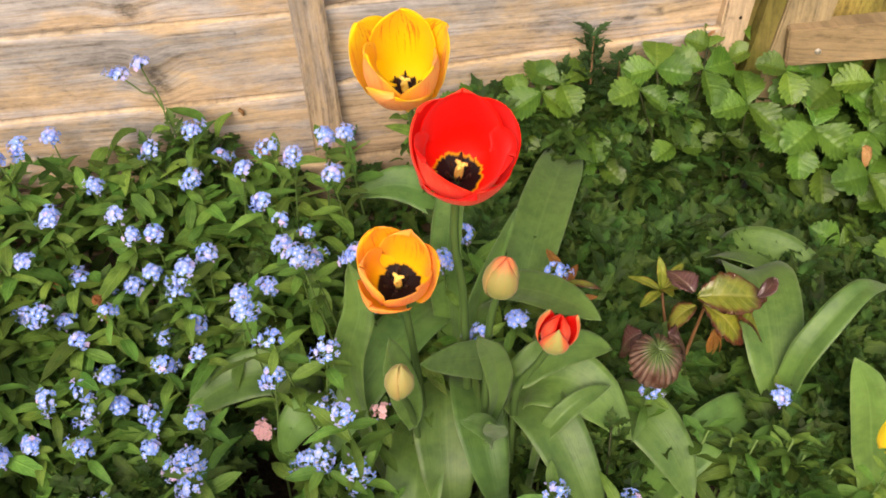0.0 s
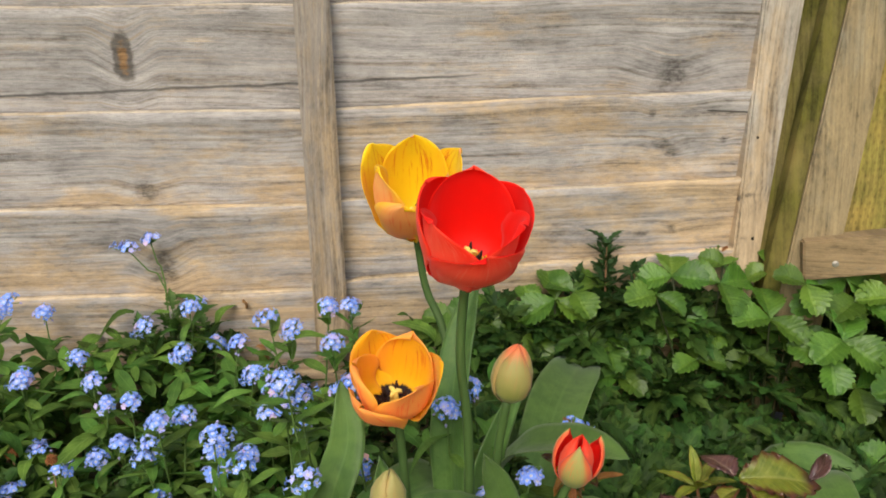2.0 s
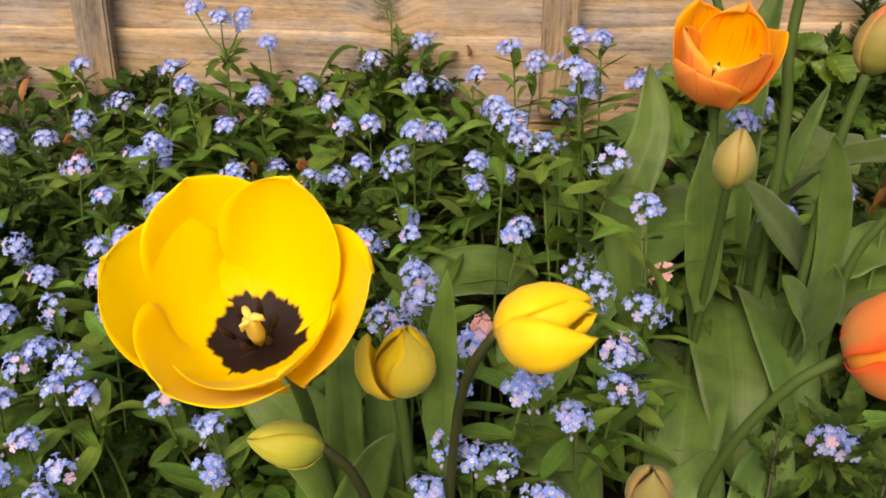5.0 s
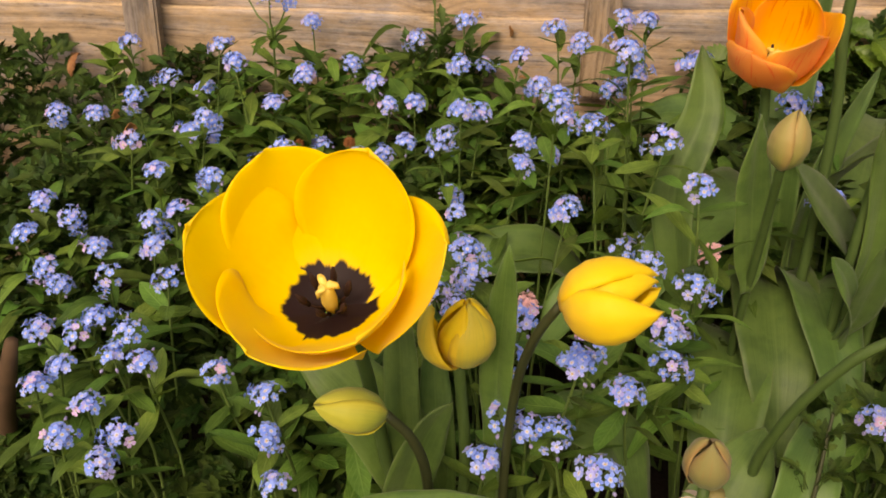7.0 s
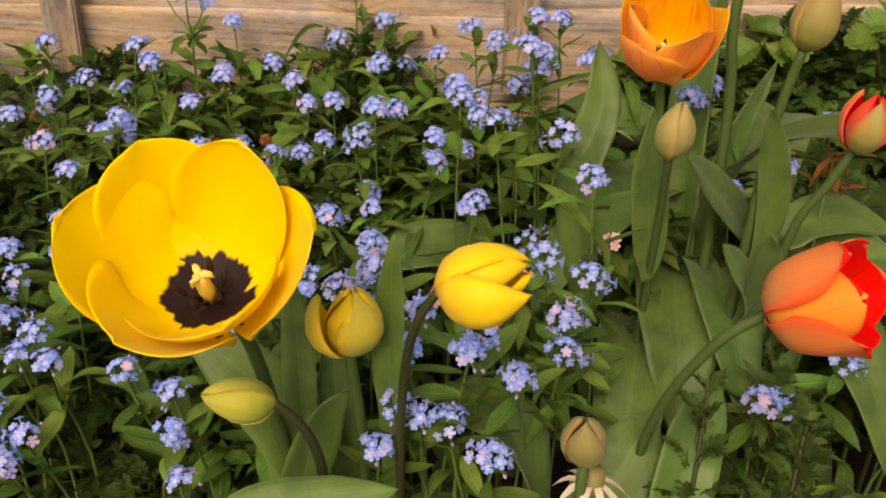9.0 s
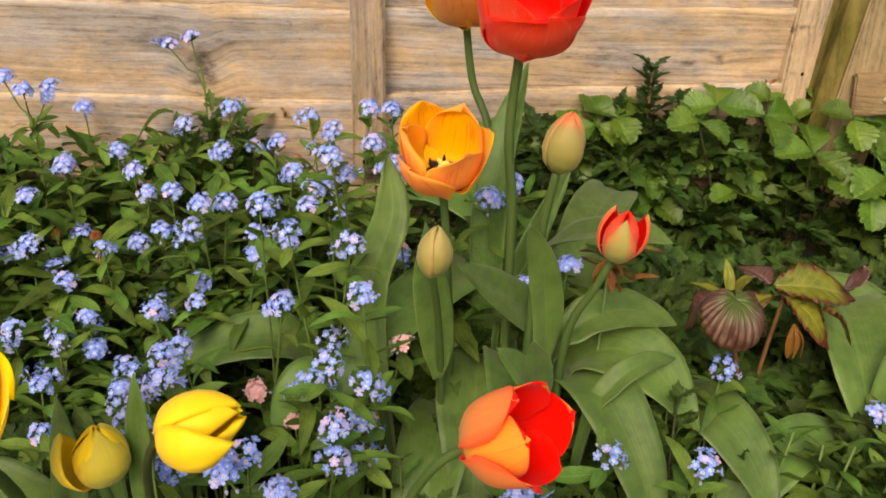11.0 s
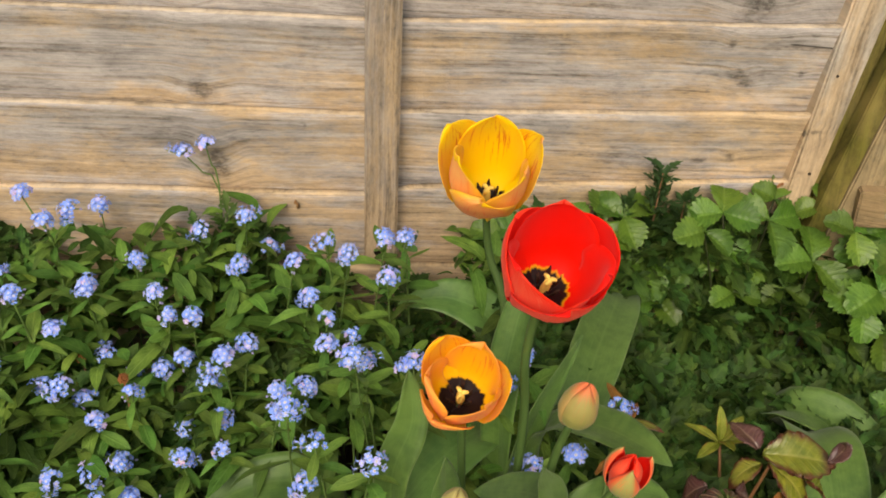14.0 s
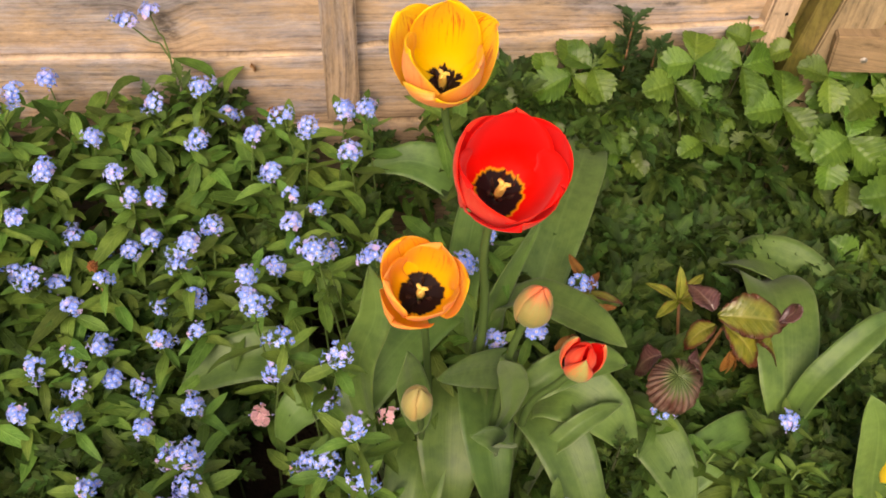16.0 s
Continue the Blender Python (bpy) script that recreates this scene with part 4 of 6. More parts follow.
t = tulip("nodding yellow tulip bud just splitting open", (-0.125, 0.325), [(-0.130, 0.315, 0.10), (-0.129, 0.302, 0.175), (-0.124, 0.286, 0.215), (-0.115, 0.280, 0.236)], 0.0023, STEM_DARK)
bud(t, (-0.116, 0.278, 0.237), (0.95, -0.05, 0.30), 275, 0.0150, 0.042, P_YELLOW_OUT, P_YELLOW_OUT, 52, (22, 4, 4), P_YELLOW_OUT)
leaves(t, (-0.125, 0.325), [([(-0.133, 0.325, 0.10), (-0.136, 0.322, 0.165), (-0.136, 0.318, 0.210), (-0.135, 0.317, 0.246)], 0.018, LEFT, 20)])

t = tulip("closed lime-green tulip bud bent sideways", (-0.168, 0.33), [(-0.168, 0.310, 0.07), (-0.169, 0.298, 0.125), (-0.176, 0.290, 0.155), (-0.189, 0.286, 0.173)], 0.0026, STEM_DARK)
bud(t, (-0.188, 0.286, 0.172), (-0.95, -0.16, 0.24), 30, 0.0104, 0.034, P_BUD_LIME, P_BUD_LIME, 58)
leaves(t, (-0.168, 0.33), [([(-0.188, 0.32, 0.06), (-0.180, 0.315, 0.110), (-0.170, 0.318, 0.138), (-0.158, 0.323, 0.155)], 0.026, RIGHT, 30)])

t = tulip("half-closed red tulip with salmon outer petals", (-0.005, 0.33), [(-0.004, 0.32, 0.10), (-0.002, 0.300, 0.165), (0.012, 0.284, 0.210), (0.029, 0.278, 0.229)], 0.0026)
flower(t, (0.031, 0.278, 0.229), (0.66, -0.50, 0.56), 0, 0.055, 0.0205, [86, 56, 22, 6, -3, -6], 0.0175, P_RED_IN, P_SALMON_OUT, 63,
       [(172, 0.98, -2, 0.82, 0), (-136, 1.0, -3, 0.95, 1), (-86, 0.92, 6, 0.98, 0), (-20, 0.84, 12, 1.0, 1), (40, 0.98, 6, 1.05, 0), (105, 1.0, 2, 1.0, 1)], heart=False, ruffle=0.0014, point=0.05, inner_out=P_APRICOT)
leaves(t, (-0.005, 0.33), [([(0.005, 0.28, 0.07), (0.010, 0.29, 0.120), (0.022, 0.31, 0.145), (0.038, 0.33, 0.157)], 0.032, (0.1, -0.8, 0.6), 0)])

t = tulip("short closed green tulip bud tipped with orange", (-0.045, 0.265), [(-0.046, 0.262, 0.05), (-0.047, 0.262, 0.161)], 0.0028)
bud(t, (-0.047, 0.264, 0.160), (-0.10, -0.32, 0.94), 20, 0.0094, 0.030, P_BUD_SHORT, P_BUD_SHORT, 69, (1, 3, 0))
leaves(t, (-0.045, 0.265), [([(-0.052, 0.31, 0.03), (-0.058, 0.345, 0.085), (-0.072, 0.365, 0.108), (-0.095, 0.37, 0.112), (-0.115, 0.365, 0.09)], 0.042, FLAT, 0),
                            ([(-0.036, 0.29, 0.05), (-0.026, 0.30, 0.095), (-0.010, 0.315, 0.122), (0.006, 0.335, 0.138)], 0.040, (-0.2, -0.75, 0.65), 0)])

t = tulip("yellow tulip at the edge of the bed", (0.40, 0.46), [(0.405, 0.46, 0.02), (0.432, 0.44, 0.055), (0.462, 0.425, 0.085)], 0.0030)
flower(t, (0.461, 0.425, 0.084), (0.25, -0.25, 0.93), 10, 0.055, 0.024, [84, 48, 16, 4, -2, -4], 0.0200, P_YELLOW_IN, P_YELLOW_OUT, 74, heart=False)

t = tulip("broad leaves of a tulip without a flower", (0.24, 0.49), None)
leaves(t, (0.24, 0.49), [([(0.200, 0.515, 0.05), (0.216, 0.500, 0.100), (0.240, 0.470, 0.114), (0.260, 0.437, 0.098), (0.274, 0.405, 0.06)], 0.054, FLAT, 0),
                         ([(0.255, 0.44, 0.03), (0.285, 0.452, 0.075), (0.330, 0.475, 0.088), (0.385, 0.505, 0.072)], 0.044, (0, -0.5, 0.87), 0)])
t = tulip("broad leaves of a tulip without a flower", (-0.045, 0.53), None)
leaves(t, (-0.045, 0.53), [([(-0.050, 0.565, 0.065), (-0.078, 0.575, 0.110), (-0.112, 0.575, 0.120), (-0.150, 0.568, 0.112), (-0.182, 0.56, 0.09)], 0.050, FLAT, 0),
                           ([(-0.037, 0.53, 0.07), (-0.054, 0.53, 0.107), (-0.075, 0.52, 0.105), (-0.092, 0.505, 0.075)], 0.040, FLAT, 0)])
t = tulip("broad leaves of a tulip without a flower", (0.43, 0.50), None)
leaves(t, (0.43, 0.50), [([(0.420, 0.66, 0.06), (0.410, 0.635, 0.115), (0.400, 0.595, 0.142), (0.391, 0.55, 0.138), (0.384, 0.505, 0.112), (0.380, 0.475, 0.075)], 0.070, (0, -0.55, 0.83), 0),
                         ([(0.385, 0.69, 0.04), (0.393, 0.675, 0.105), (0.440, 0.655, 0.118), (0.482, 0.625, 0.096), (0.503, 0.580, 0.062), (0.512, 0.55, 0.03)], 0.060, (0.1, -0.5, 0.86), 0),
                         ([(0.395, 0.485, 0.05), (0.396, 0.490, 0.128), (0.422, 0.503, 0.165), (0.458, 0.520, 0.188), (0.50, 0.535, 0.172)], 0.028, (-0.45, -0.4, 0.8), 0),
                         ([(0.447, 0.40, 0.03), (0.442, 0.42, 0.095), (0.434, 0.44, 0.145), (0.420, 0.455, 0.175)], 0.038, (-0.3, -0.85, 0.45), 0)])


# ---------------------------------------------------------------- forget-me-nots
def canopy(x, y):
    base = 0.03 + 0.47 * (y - 0.36) - 0.10 * max(0.0, 0.1 - abs(y - 0.60))
    if x > 0.15:
        base = 0.055 + 0.17 * (y - 0.40) + 0.030 * noise.noise((x * 10, y * 10, 5)) + 0.095 * min(1.0, max(0.0, (y - 0.765) / 0.065))
    base += 0.07 * math.exp(-((x - 0.08) / 0.13) ** 2 - ((y - 0.57) / 0.07) ** 2) - 0.025 * (x <= 0.15)
    if x < -0.22 and y > 0.68:
        base -= 0.030 * min(1.0, (-0.22 - x) / 0.05) * min(1.0, (y - 0.68) / 0.05)
    if -0.145 < x < 0.07 and y > 0.70:
        base -= 0.055 * min(1.0, (x + 0.145) / 0.03) * min(1.0, (y - 0.70) / 0.06)
    if y < 0.5 and x < 0.1:
        base -= 0.040 * min(1.0, (0.5 - y) / 0.05)
    return max(-0.03, base) + 0.02 * noise.noise((x * 7, y * 7, 1.0))


def open_spots(x, y):
    """Where broad tulip leaves spread, the small leaves thin out."""
    if math.hypot(x + 0.11, y - 0.52) < 0.075 or math.hypot((x - 0.055) / 0.065, (y - 0.735) / 0.05) < 1:
        return False
    if -0.03 < x < 0.34 and 0.34 < y < 0.50 or -0.25 < x < -0.02 and 0.22 < y < 0.35:
        return noise.noise((x * 40, y * 40, 3.0)) > 0.12
    return True


def lance_leaf(length, width, droop, seed, nu=3, nv=7, fold=0.25):
    rows = []
    for i in range(nv):
        v = i / (nv - 1)
        w = width * 0.5 * float(np.interp(v, [0, 0.15, 0.40, 0.60, 0.82, 0.94, 1], [0.32, 0.58, 0.94, 1.0, 0.68, 0.34, 0.05]))
        z = -droop * length * v * v + 0.06 * length * math.sin(v * 5 + seed)
        rows.append([(length * v * (1 - 0.25 * droop * v), u * w, z + fold * w * abs(u)) for u in np.linspace(-1, 1, nu)])
    return np.array(rows)


def lance_mesh(k):
    s = Shape()
    s.grid(lance_leaf(0.030 + 0.003 * k, 0.0102 + 0.0012 * (k % 3), 0.12 + 0.16 * k, k, 5, 9))
    return s.mesh("leaf", [FMN_LEAF])


LANCE = [lance_mesh(k) for k in range(5)]


def floret_mesh():
    s = Shape()
    for k in range(5):
        a = 2 * math.pi * k / 5
        rows = []
        for v in (0.0, 0.35, 0.65, 0.88, 1.0):
            w = {0.0: 0.06, 0.35: 0.25, 0.65: 0.39, 0.88: 0.33, 1.0: 0.10}[v]
            rows.append([((v * math.cos(a) - u * w * math.sin(a)) * 0.0035, (v * math.sin(a) + u * w * math.cos(a)) * 0.0035, 0.0004 * v * v + 0.00025 * k % 2) for u in (-1, 0, 1)])
        s.grid(rows)
    s.tube([(0, 0, -0.0030), (0, 0, -0.0012), (0, 0, 0.0002)], [0.0004, 0.0008, 0.0007], 5)
    for k in range(len(s.uv)):
        s.uv[k] = [(q[0], q[1]) for q in s.uv[k]]
    return s.mesh("floret", [FLORET])


FLORETS = floret_mesh()


def pink_floret_mesh():
    me = FLORETS.copy()
    me.materials.clear()
    me.materials.append(PINK)
    return me


PINK_FLORETS = pink_floret_mesh()


def sprig(x, y, z, size=1.0, pink=False, bare=False, foot=None):
    """A forget-me-not with its flower head at (x, y, z)."""
    r = random.Random(int((x + 2) * 100000) + int(y * 1000))
    fx, fy = x + r.uniform(-0.03, 0.03), y + r.uniform(0.0, 0.045)
    if bare:
        fx, fy = foot or (x + 0.012, y - 0.004)
    label = "forget-me-not sprig with a pink flower head" if pink else "forget-me-not sprig with a clustered blue flower head"
    root = tagged(new("forget_me_not"), label, "forget-me-not", "forget-me-nots in the bed")
    root.location = (fx, fy, GROUND)
    top = Vector((x - fx, y - fy, z - GROUND - 0.004))
    if foot is not None:
        path = smooth_path([(0, 0, 0), (0.002, 0, top.z * 0.5), (0.002, 0, top.z - 0.045), (top.x * 0.45, top.y * 0.45, top.z - 0.022), tuple(top)], 9)
    else:
        path = smooth_path([(0, 0, 0), (top.x * 0.2, top.y * 0.2 + 0.004, top.z * 0.5), (top.x * 0.75, top.y * 0.75, top.z * 0.85), tuple(top)], 9)
    s = Shape()
    s.tube(path, [0.0013 - 0.0006 * i / 8 for i in range(9)], 5)
    child("stem", s.mesh("stem", [FMN_STEM]), root)
    turn = r.uniform(0, 360)
    for k in range(4 if y < 0.53 and x < -0.08 else 7):
        f = 0.60 + 0.060 * k + r.uniform(-0.03, 0.03)
        p = path[min(8, int(f * 8))].lerp(path[min(8, int(f * 8) + 1)], f * 8 % 1)
        if bare:
            f *= 0.36 if foot and x > -0.25 else 0.6
            p = path[int(f * 8)].lerp(path[int(f * 8) + 1], f * 8 % 1)
        elif k == 6:
            p = path[7]
        sc = r.uniform(0.7, 1.2) * (1.15 - 0.07 * k)
        child("leaf", LANCE[r.randrange(5)], root, Matrix.Translation(p) @ Matrix.Rotation(radians(turn + 137 * k), 4, "Z") @ Matrix.Rotation(radians(-r.uniform(5, 65)), 4, "Y") @ Matrix.Rotation(radians(r.uniform(-30, 30)), 4, "X") @ Matrix.Scale(sc, 4))
    # the head: short stalks with florets and a few closed buds
    s = Shape()
    count = r.randint(7, 11) if size < 1 else r.randint(16, 22) if y > 0.5 else r.randint(12, 17)
    spots = []
    lean = Vector((r.uniform(-0.4, 0.4), r.uniform(-1.0, -0.15), 1)).normalized()
    part_two = Vector((r.uniform(-1, 1), r.uniform(-0.8, 0.5), r.uniform(-0.5, 0.1))).normalized() * r.choice((0.0, 0.007, 0.010, 0.012))
    for k in range(count):
        second = k > count * 0.66
        a, e = k * 2.4, 1.45 * math.sqrt(((k * 1.7) % count + 0.3) / count)
        d = 0.0086 * size * r.uniform(0.7, 1.15) * (0.75 if second else 1.0)
        q = Vector((d * math.sin(e) * math.cos(a) * 1.1, d * math.sin(e) * math.sin(a), 0.8 * d * math.cos(e) - 0.001))
        spots.append(q + part_two * size if second else q)
    turn_head = frame_of(lean)
    for q in spots:
        s.tube([(0, 0, -0.004), (q.x * 0.6, q.y * 0.6, q.z * 0.3 - 0.003), (q.x, q.y, q.z - 0.002)], [0.0006, 0.0005, 0.0005], 4)
    for k in range(3):
        a = r.uniform(0, 6.28)
        q = Vector((math.cos(a) * 0.009 * size, math.sin(a) * 0.010 * size, r.uniform(-0.007, 0.0)))
        s.tube([(0, 0, -0.004), tuple(q)], [0.0005, 0.0005], 4)
        s.tube([tuple(q), tuple(q * 1.12), tuple(q * 1.25)], [0.0007, 0.0012, 0.0004], 5, 1)
    mh = Matrix.Translation(top + Vector((0, 0, 0.004))) @ turn_head
    head = child("flower_head", s.mesh("flower_head", [FMN_STEM, FMN_BUD]), root, mh, "pink flower head" if pink else "blue flower head")
    for q in spots:
        out = Vector((q.x, q.y, q.z + 0.004)).normalized()
        child("floret", PINK_FLORETS if pink else FLORETS, head, Matrix.Translation(q) @ frame_of(out, r.uniform(0, 72)) @ Matrix.Scale(r.uniform(0.82, 1.08), 4))
    return root


BACK = [(-0.368, 0.793, 0.285), (-0.333, 0.745, 0.284), (-0.319, 0.771, 0.282), (-0.311, 0.839, 0.246), (-0.219, 0.835, 0.313), (-0.198, 0.84, 0.320), (-0.302, 0.73, 0.218), (-0.321, 0.685, 0.204),
        (-0.204, 0.804, 0.240), (-0.158, 0.802, 0.258), (-0.264, 0.778, 0.219), (-0.238, 0.729, 0.214), (-0.200, 0.708, 0.202), (-0.160, 0.764, 0.226), (-0.137, 0.817, 0.214), (-0.106, 0.752, 0.238),
        (-0.074, 0.746, 0.266), (-0.052, 0.743, 0.255), (-0.017, 0.736, 0.277), (0.003, 0.740, 0.276), (-0.015, 0.708, 0.252), (-0.089, 0.719, 0.220), (0.099, 0.592, 0.255), (0.074, 0.561, 0.252)]
MIDDLE = [(-0.046, 0.55, 0.288), (-0.039, 0.566, 0.268), (-0.050, 0.580, 0.252), (-0.074, 0.495, 0.251), (-0.096, 0.521, 0.260), (-0.159, 0.629, 0.220), (-0.142, 0.658, 0.210), (-0.169, 0.647, 0.193),
          (-0.205, 0.681, 0.174), (-0.176, 0.636, 0.183), (-0.225, 0.674, 0.164), (-0.283, 0.698, 0.162), (-0.255, 0.685, 0.150), (-0.110, 0.600, 0.205), (-0.110, 0.590, 0.190), (-0.164, 0.629, 0.147),
          (-0.201, 0.637, 0.123), (-0.082, 0.518, 0.185), (-0.031, 0.478, 0.248), (-0.023, 0.419, 0.240), (-0.303, 0.634, 0.181), (-0.329, 0.656, 0.159), (-0.293, 0.647, 0.152), (-0.273, 0.619, 0.152),
          (0.000, 0.550, 0.281), (0.131, 0.514, 0.217), (0.100, 0.522, 0.196), (0.006, 0.578, 0.195), (0.171, 0.543, 0.240)]
FRONT = [(-0.250, 0.600, 0.120), (-0.270, 0.580, 0.120), (-0.235, 0.558, 0.121), (-0.215, 0.560, 0.105), (-0.268, 0.560, 0.099), (-0.152, 0.437, 0.188), (-0.149, 0.416, 0.182), (-0.170, 0.401, 0.175),
         (-0.155, 0.369, 0.181), (-0.046, 0.489, 0.167), (-0.044, 0.422, 0.188), (-0.058, 0.436, 0.166), (-0.020, 0.411, 0.182), (-0.022, 0.421, 0.144), (-0.024, 0.410, 0.126), (-0.096, 0.326, 0.178),
         (-0.087, 0.348, 0.175), (-0.069, 0.337, 0.155), (-0.244, 0.456, 0.113), (0.140, 0.393, 0.135), (0.190, 0.361, 0.150), (0.243, 0.469, 0.156), (0.378, 0.473, 0.109), (0.087, 0.361, 0.130), (0.200, 0.345, 0.118)]
SIDE = [(-0.481, 0.79, 0.230), (-0.432, 0.752, 0.206), (-0.438, 0.677, 0.208), (-0.485, 0.70, 0.184), (-0.385, 0.707, 0.209), (-0.355, 0.694, 0.236), (-0.371, 0.709, 0.246), (-0.300, 0.734, 0.220), (-0.365, 0.630, 0.205),
        (-0.395, 0.590, 0.174), (-0.397, 0.677, 0.172), (-0.380, 0.64, 0.19), (-0.484, 0.58, 0.149), (-0.459, 0.57, 0.139), (-0.488, 0.55, 0.133), (-0.464, 0.53, 0.115), (-0.451, 0.52, 0.106), (-0.432, 0.55, 0.124),
        (-0.376, 0.52, 0.143), (-0.384, 0.54, 0.153), (-0.355, 0.48, 0.136), (-0.404, 0.50, 0.126), (-0.343, 0.56, 0.181), (-0.361, 0.53, 0.166), (-0.155, 0.50, 0.156), (-0.152, 0.46, 0.156), (-0.173, 0.46, 0.144)]
NEAR = [(-0.433, 0.45, 0.112), (-0.404, 0.44, 0.115), (-0.395, 0.45, 0.120), (-0.365, 0.43, 0.122), (-0.408, 0.42, 0.101), (-0.373, 0.42, 0.113), (-0.354, 0.42, 0.108), (-0.415, 0.40, 0.101), (-0.380, 0.39, 0.095),
        (-0.389, 0.37, 0.086), (-0.358, 0.38, 0.081), (-0.308, 0.42, 0.102), (-0.272, 0.40, 0.100), (-0.268, 0.38, 0.086), (-0.261, 0.36, 0.065), (-0.361, 0.36, 0.078), (-0.120, 0.38, 0.173), (-0.130, 0.35, 0.166),
        (-0.040, 0.38, 0.168), (-0.039, 0.37, 0.154), (-0.132, 0.32, 0.151), (-0.120, 0.32, 0.143), (-0.106, 0.32, 0.139), (-0.141, 0.31, 0.130), (-0.082, 0.30, 0.133), (0.070, 0.35, 0.136)]
for k, (x, y, z) in enumerate(BACK + MIDDLE + FRONT + SIDE + NEAR):
    sprig(x, y, z, 1.0, bare=k < 6, foot=(-0.338, 0.768) if k < 3 else (-0.190, 0.842) if k in (4, 5) else None)
sprig(-0.105, 0.518, 0.106, 1.0, True)
sprig(-0.070, 0.459, 0.118, 0.6, True)
sprig(0.006, 0.466, 0.178, 0.8, True)
sprig(0.006, 0.592, 0.198, 0.5, True)


def leafy(x, y, z, size=1.0):
    """A forget-me-not that is not in flower yet: a stem with large soft leaves, top at (x, y, z)."""
    r = random.Random(int((x + 2) * 70000) + int(y * 3000))
    root = tagged(new("forget_me_not"), "forget-me-not with soft green leaves and no flowers", "forget-me-not", "forget-me-nots in the bed")
    root.location = (x, y, GROUND)
    h = z - GROUND
    lean = r.uniform(-0.012, 0.012)
    s = Shape()
    s.tube([(0, 0, 0), (lean, 0.004, h * 0.6), (lean * 0.4, 0, h)], [0.0018, 0.0015, 0.0009], 6)
    child("stem", s.mesh("stem", [FMN_STEM]), root)
    for k in range(11):
        f = 0.55 + 0.045 * k
        m = Matrix.Translation((lean * 0.8, 0.003, h * f)) @ Matrix.Rotation(radians(137.5 * k + r.uniform(-20, 20)), 4, "Z") @ Matrix.Rotation(radians(-8 - 5.5 * k + r.uniform(-12, 12)), 4, "Y") @ Matrix.Rotation(radians(r.uniform(-25, 25)), 4, "X")
        child("leaf", LANCE[r.randrange(5)], root, m @ Matrix.Scale(size * (1.35 - 0.07 * k), 4))


for k in range(18):
    x, y = 0.09 + 0.44 * ((k * 0.618) % 1), 0.32 + 0.17 * ((k * 0.3819 + 0.2) % 1)
    leafy(x, y, 0.080 + 0.22 * (y - 0.32) + rng.uniform(-0.015, 0.02), rng.uniform(0.8, 1.15))
for k in range(6):
    x, y = -0.22 + 0.26 * ((k * 0.618) % 1), 0.35 + 0.11 * ((k * 0.3819 + 0.6) % 1)
    leafy(x, y, 0.055 + 0.35 * (y - 0.29) + rng.uniform(-0.015, 0.02), rng.uniform(0.8, 1.1))

husk = tagged(new("spent_flower"), "dried pale spent flower head low in the bed", "spent flower")
husk.location = (-0.040, 0.268, GROUND)
s = Shape()
s.tube([(0, 0, 0), (0.003, 0, 0.12), (0, 0, 0.212)], [0.0018, 0.0016, 0.0026], 6)
child("stem", s.mesh("stem", [FMN_STEM]), husk)
s = Shape()
s.tube([(0, 0, 0.205), (0, 0, 0.212), (0, -0.001, 0.222)], [0.003, 0.006, 0.0045], 10)
child("seed_pod", s.mesh("seed_pod", [plain("seed_pod", (0.22, 0.19, 0.06), 0.6)]), husk)
for k in range(9):
    s = Shape()
    s.grid(lance_leaf(0.020, 0.004, 0.6, k, 3, 6))
    child("dry_petal", s.mesh("dry_petal", [DRY_PETAL]), husk, Matrix.Translation((0, 0, 0.214)) @ Matrix.Rotation(radians(40 * k), 4, "Z") @ Matrix.Rotation(radians(-10), 4, "Y"))

taken = [Vector(q[:2]) for q in BACK + MIDDLE + FRONT + SIDE + NEAR]
more = 0
while more < 20:
    x, y = rng.uniform(-0.44, -0.03), rng.uniform(0.50, 0.72)
    if min((Vector((x, y)) - q).length for q in taken) > 0.021 and open_spots(x, y):
        taken.append(Vector((x, y)))
        sprig(x, y, canopy(x, y) + rng.uniform(0.035, 0.065), rng.choice((0.7, 1.0, 1.0)))
        more += 1
for k in range(6):
    x, y = rng.uniform(-0.62, -0.5), rng.uniform(0.40, 0.80)
    sprig(x, y, canopy(x, y) + 0.03)


def scatter(name, count, area, maker, material, label, category, depth=0.10, tilt=50, keep=None, lift=0.0):
    """One mesh of many loose leaves that fill the bed below the canopy."""
    r = random.Random(len(name) * 17 + count)
    protos = [maker(k) for k in range(6)]
    V, F, U = [], [], []
    made = 0
    while made < count:
        x, y = r.uniform(area[0], area[1]), r.uniform(area[2], area[3])
        if keep is not None and not keep(x, y):
            continue
        made += 1
        z = canopy(x, y) + lift - depth * r.random() ** 1.6
        sc = r.uniform(0.7, 1.25)
        m = np.array(Matrix.Translation((x, y, max(z, GROUND + 0.01))) @ Matrix.Rotation(r.uniform(0, 6.283), 4, "Z") @ Matrix.Rotation(radians(-r.uniform(-12, tilt)), 4, "Y") @ Matrix.Rotation(radians(r.uniform(-35, 35)), 4, "X") @ Matrix.Scale(sc, 4))
        pv, pf, pu = protos[r.randrange(6)]
        b = len(V)
        V += [tuple(q) for q in (pv @ m[:3, :3].T + m[:3, 3])]
        F += [tuple(b + k for k in f) for f in pf]
        U += pu
    s = Shape()
    s.v, s.f, s.uv, s.mat = V, F, U, [0] * len(F)
    return tagged(new(name, s.mesh(name, [material])), label, category, kind="stuff")


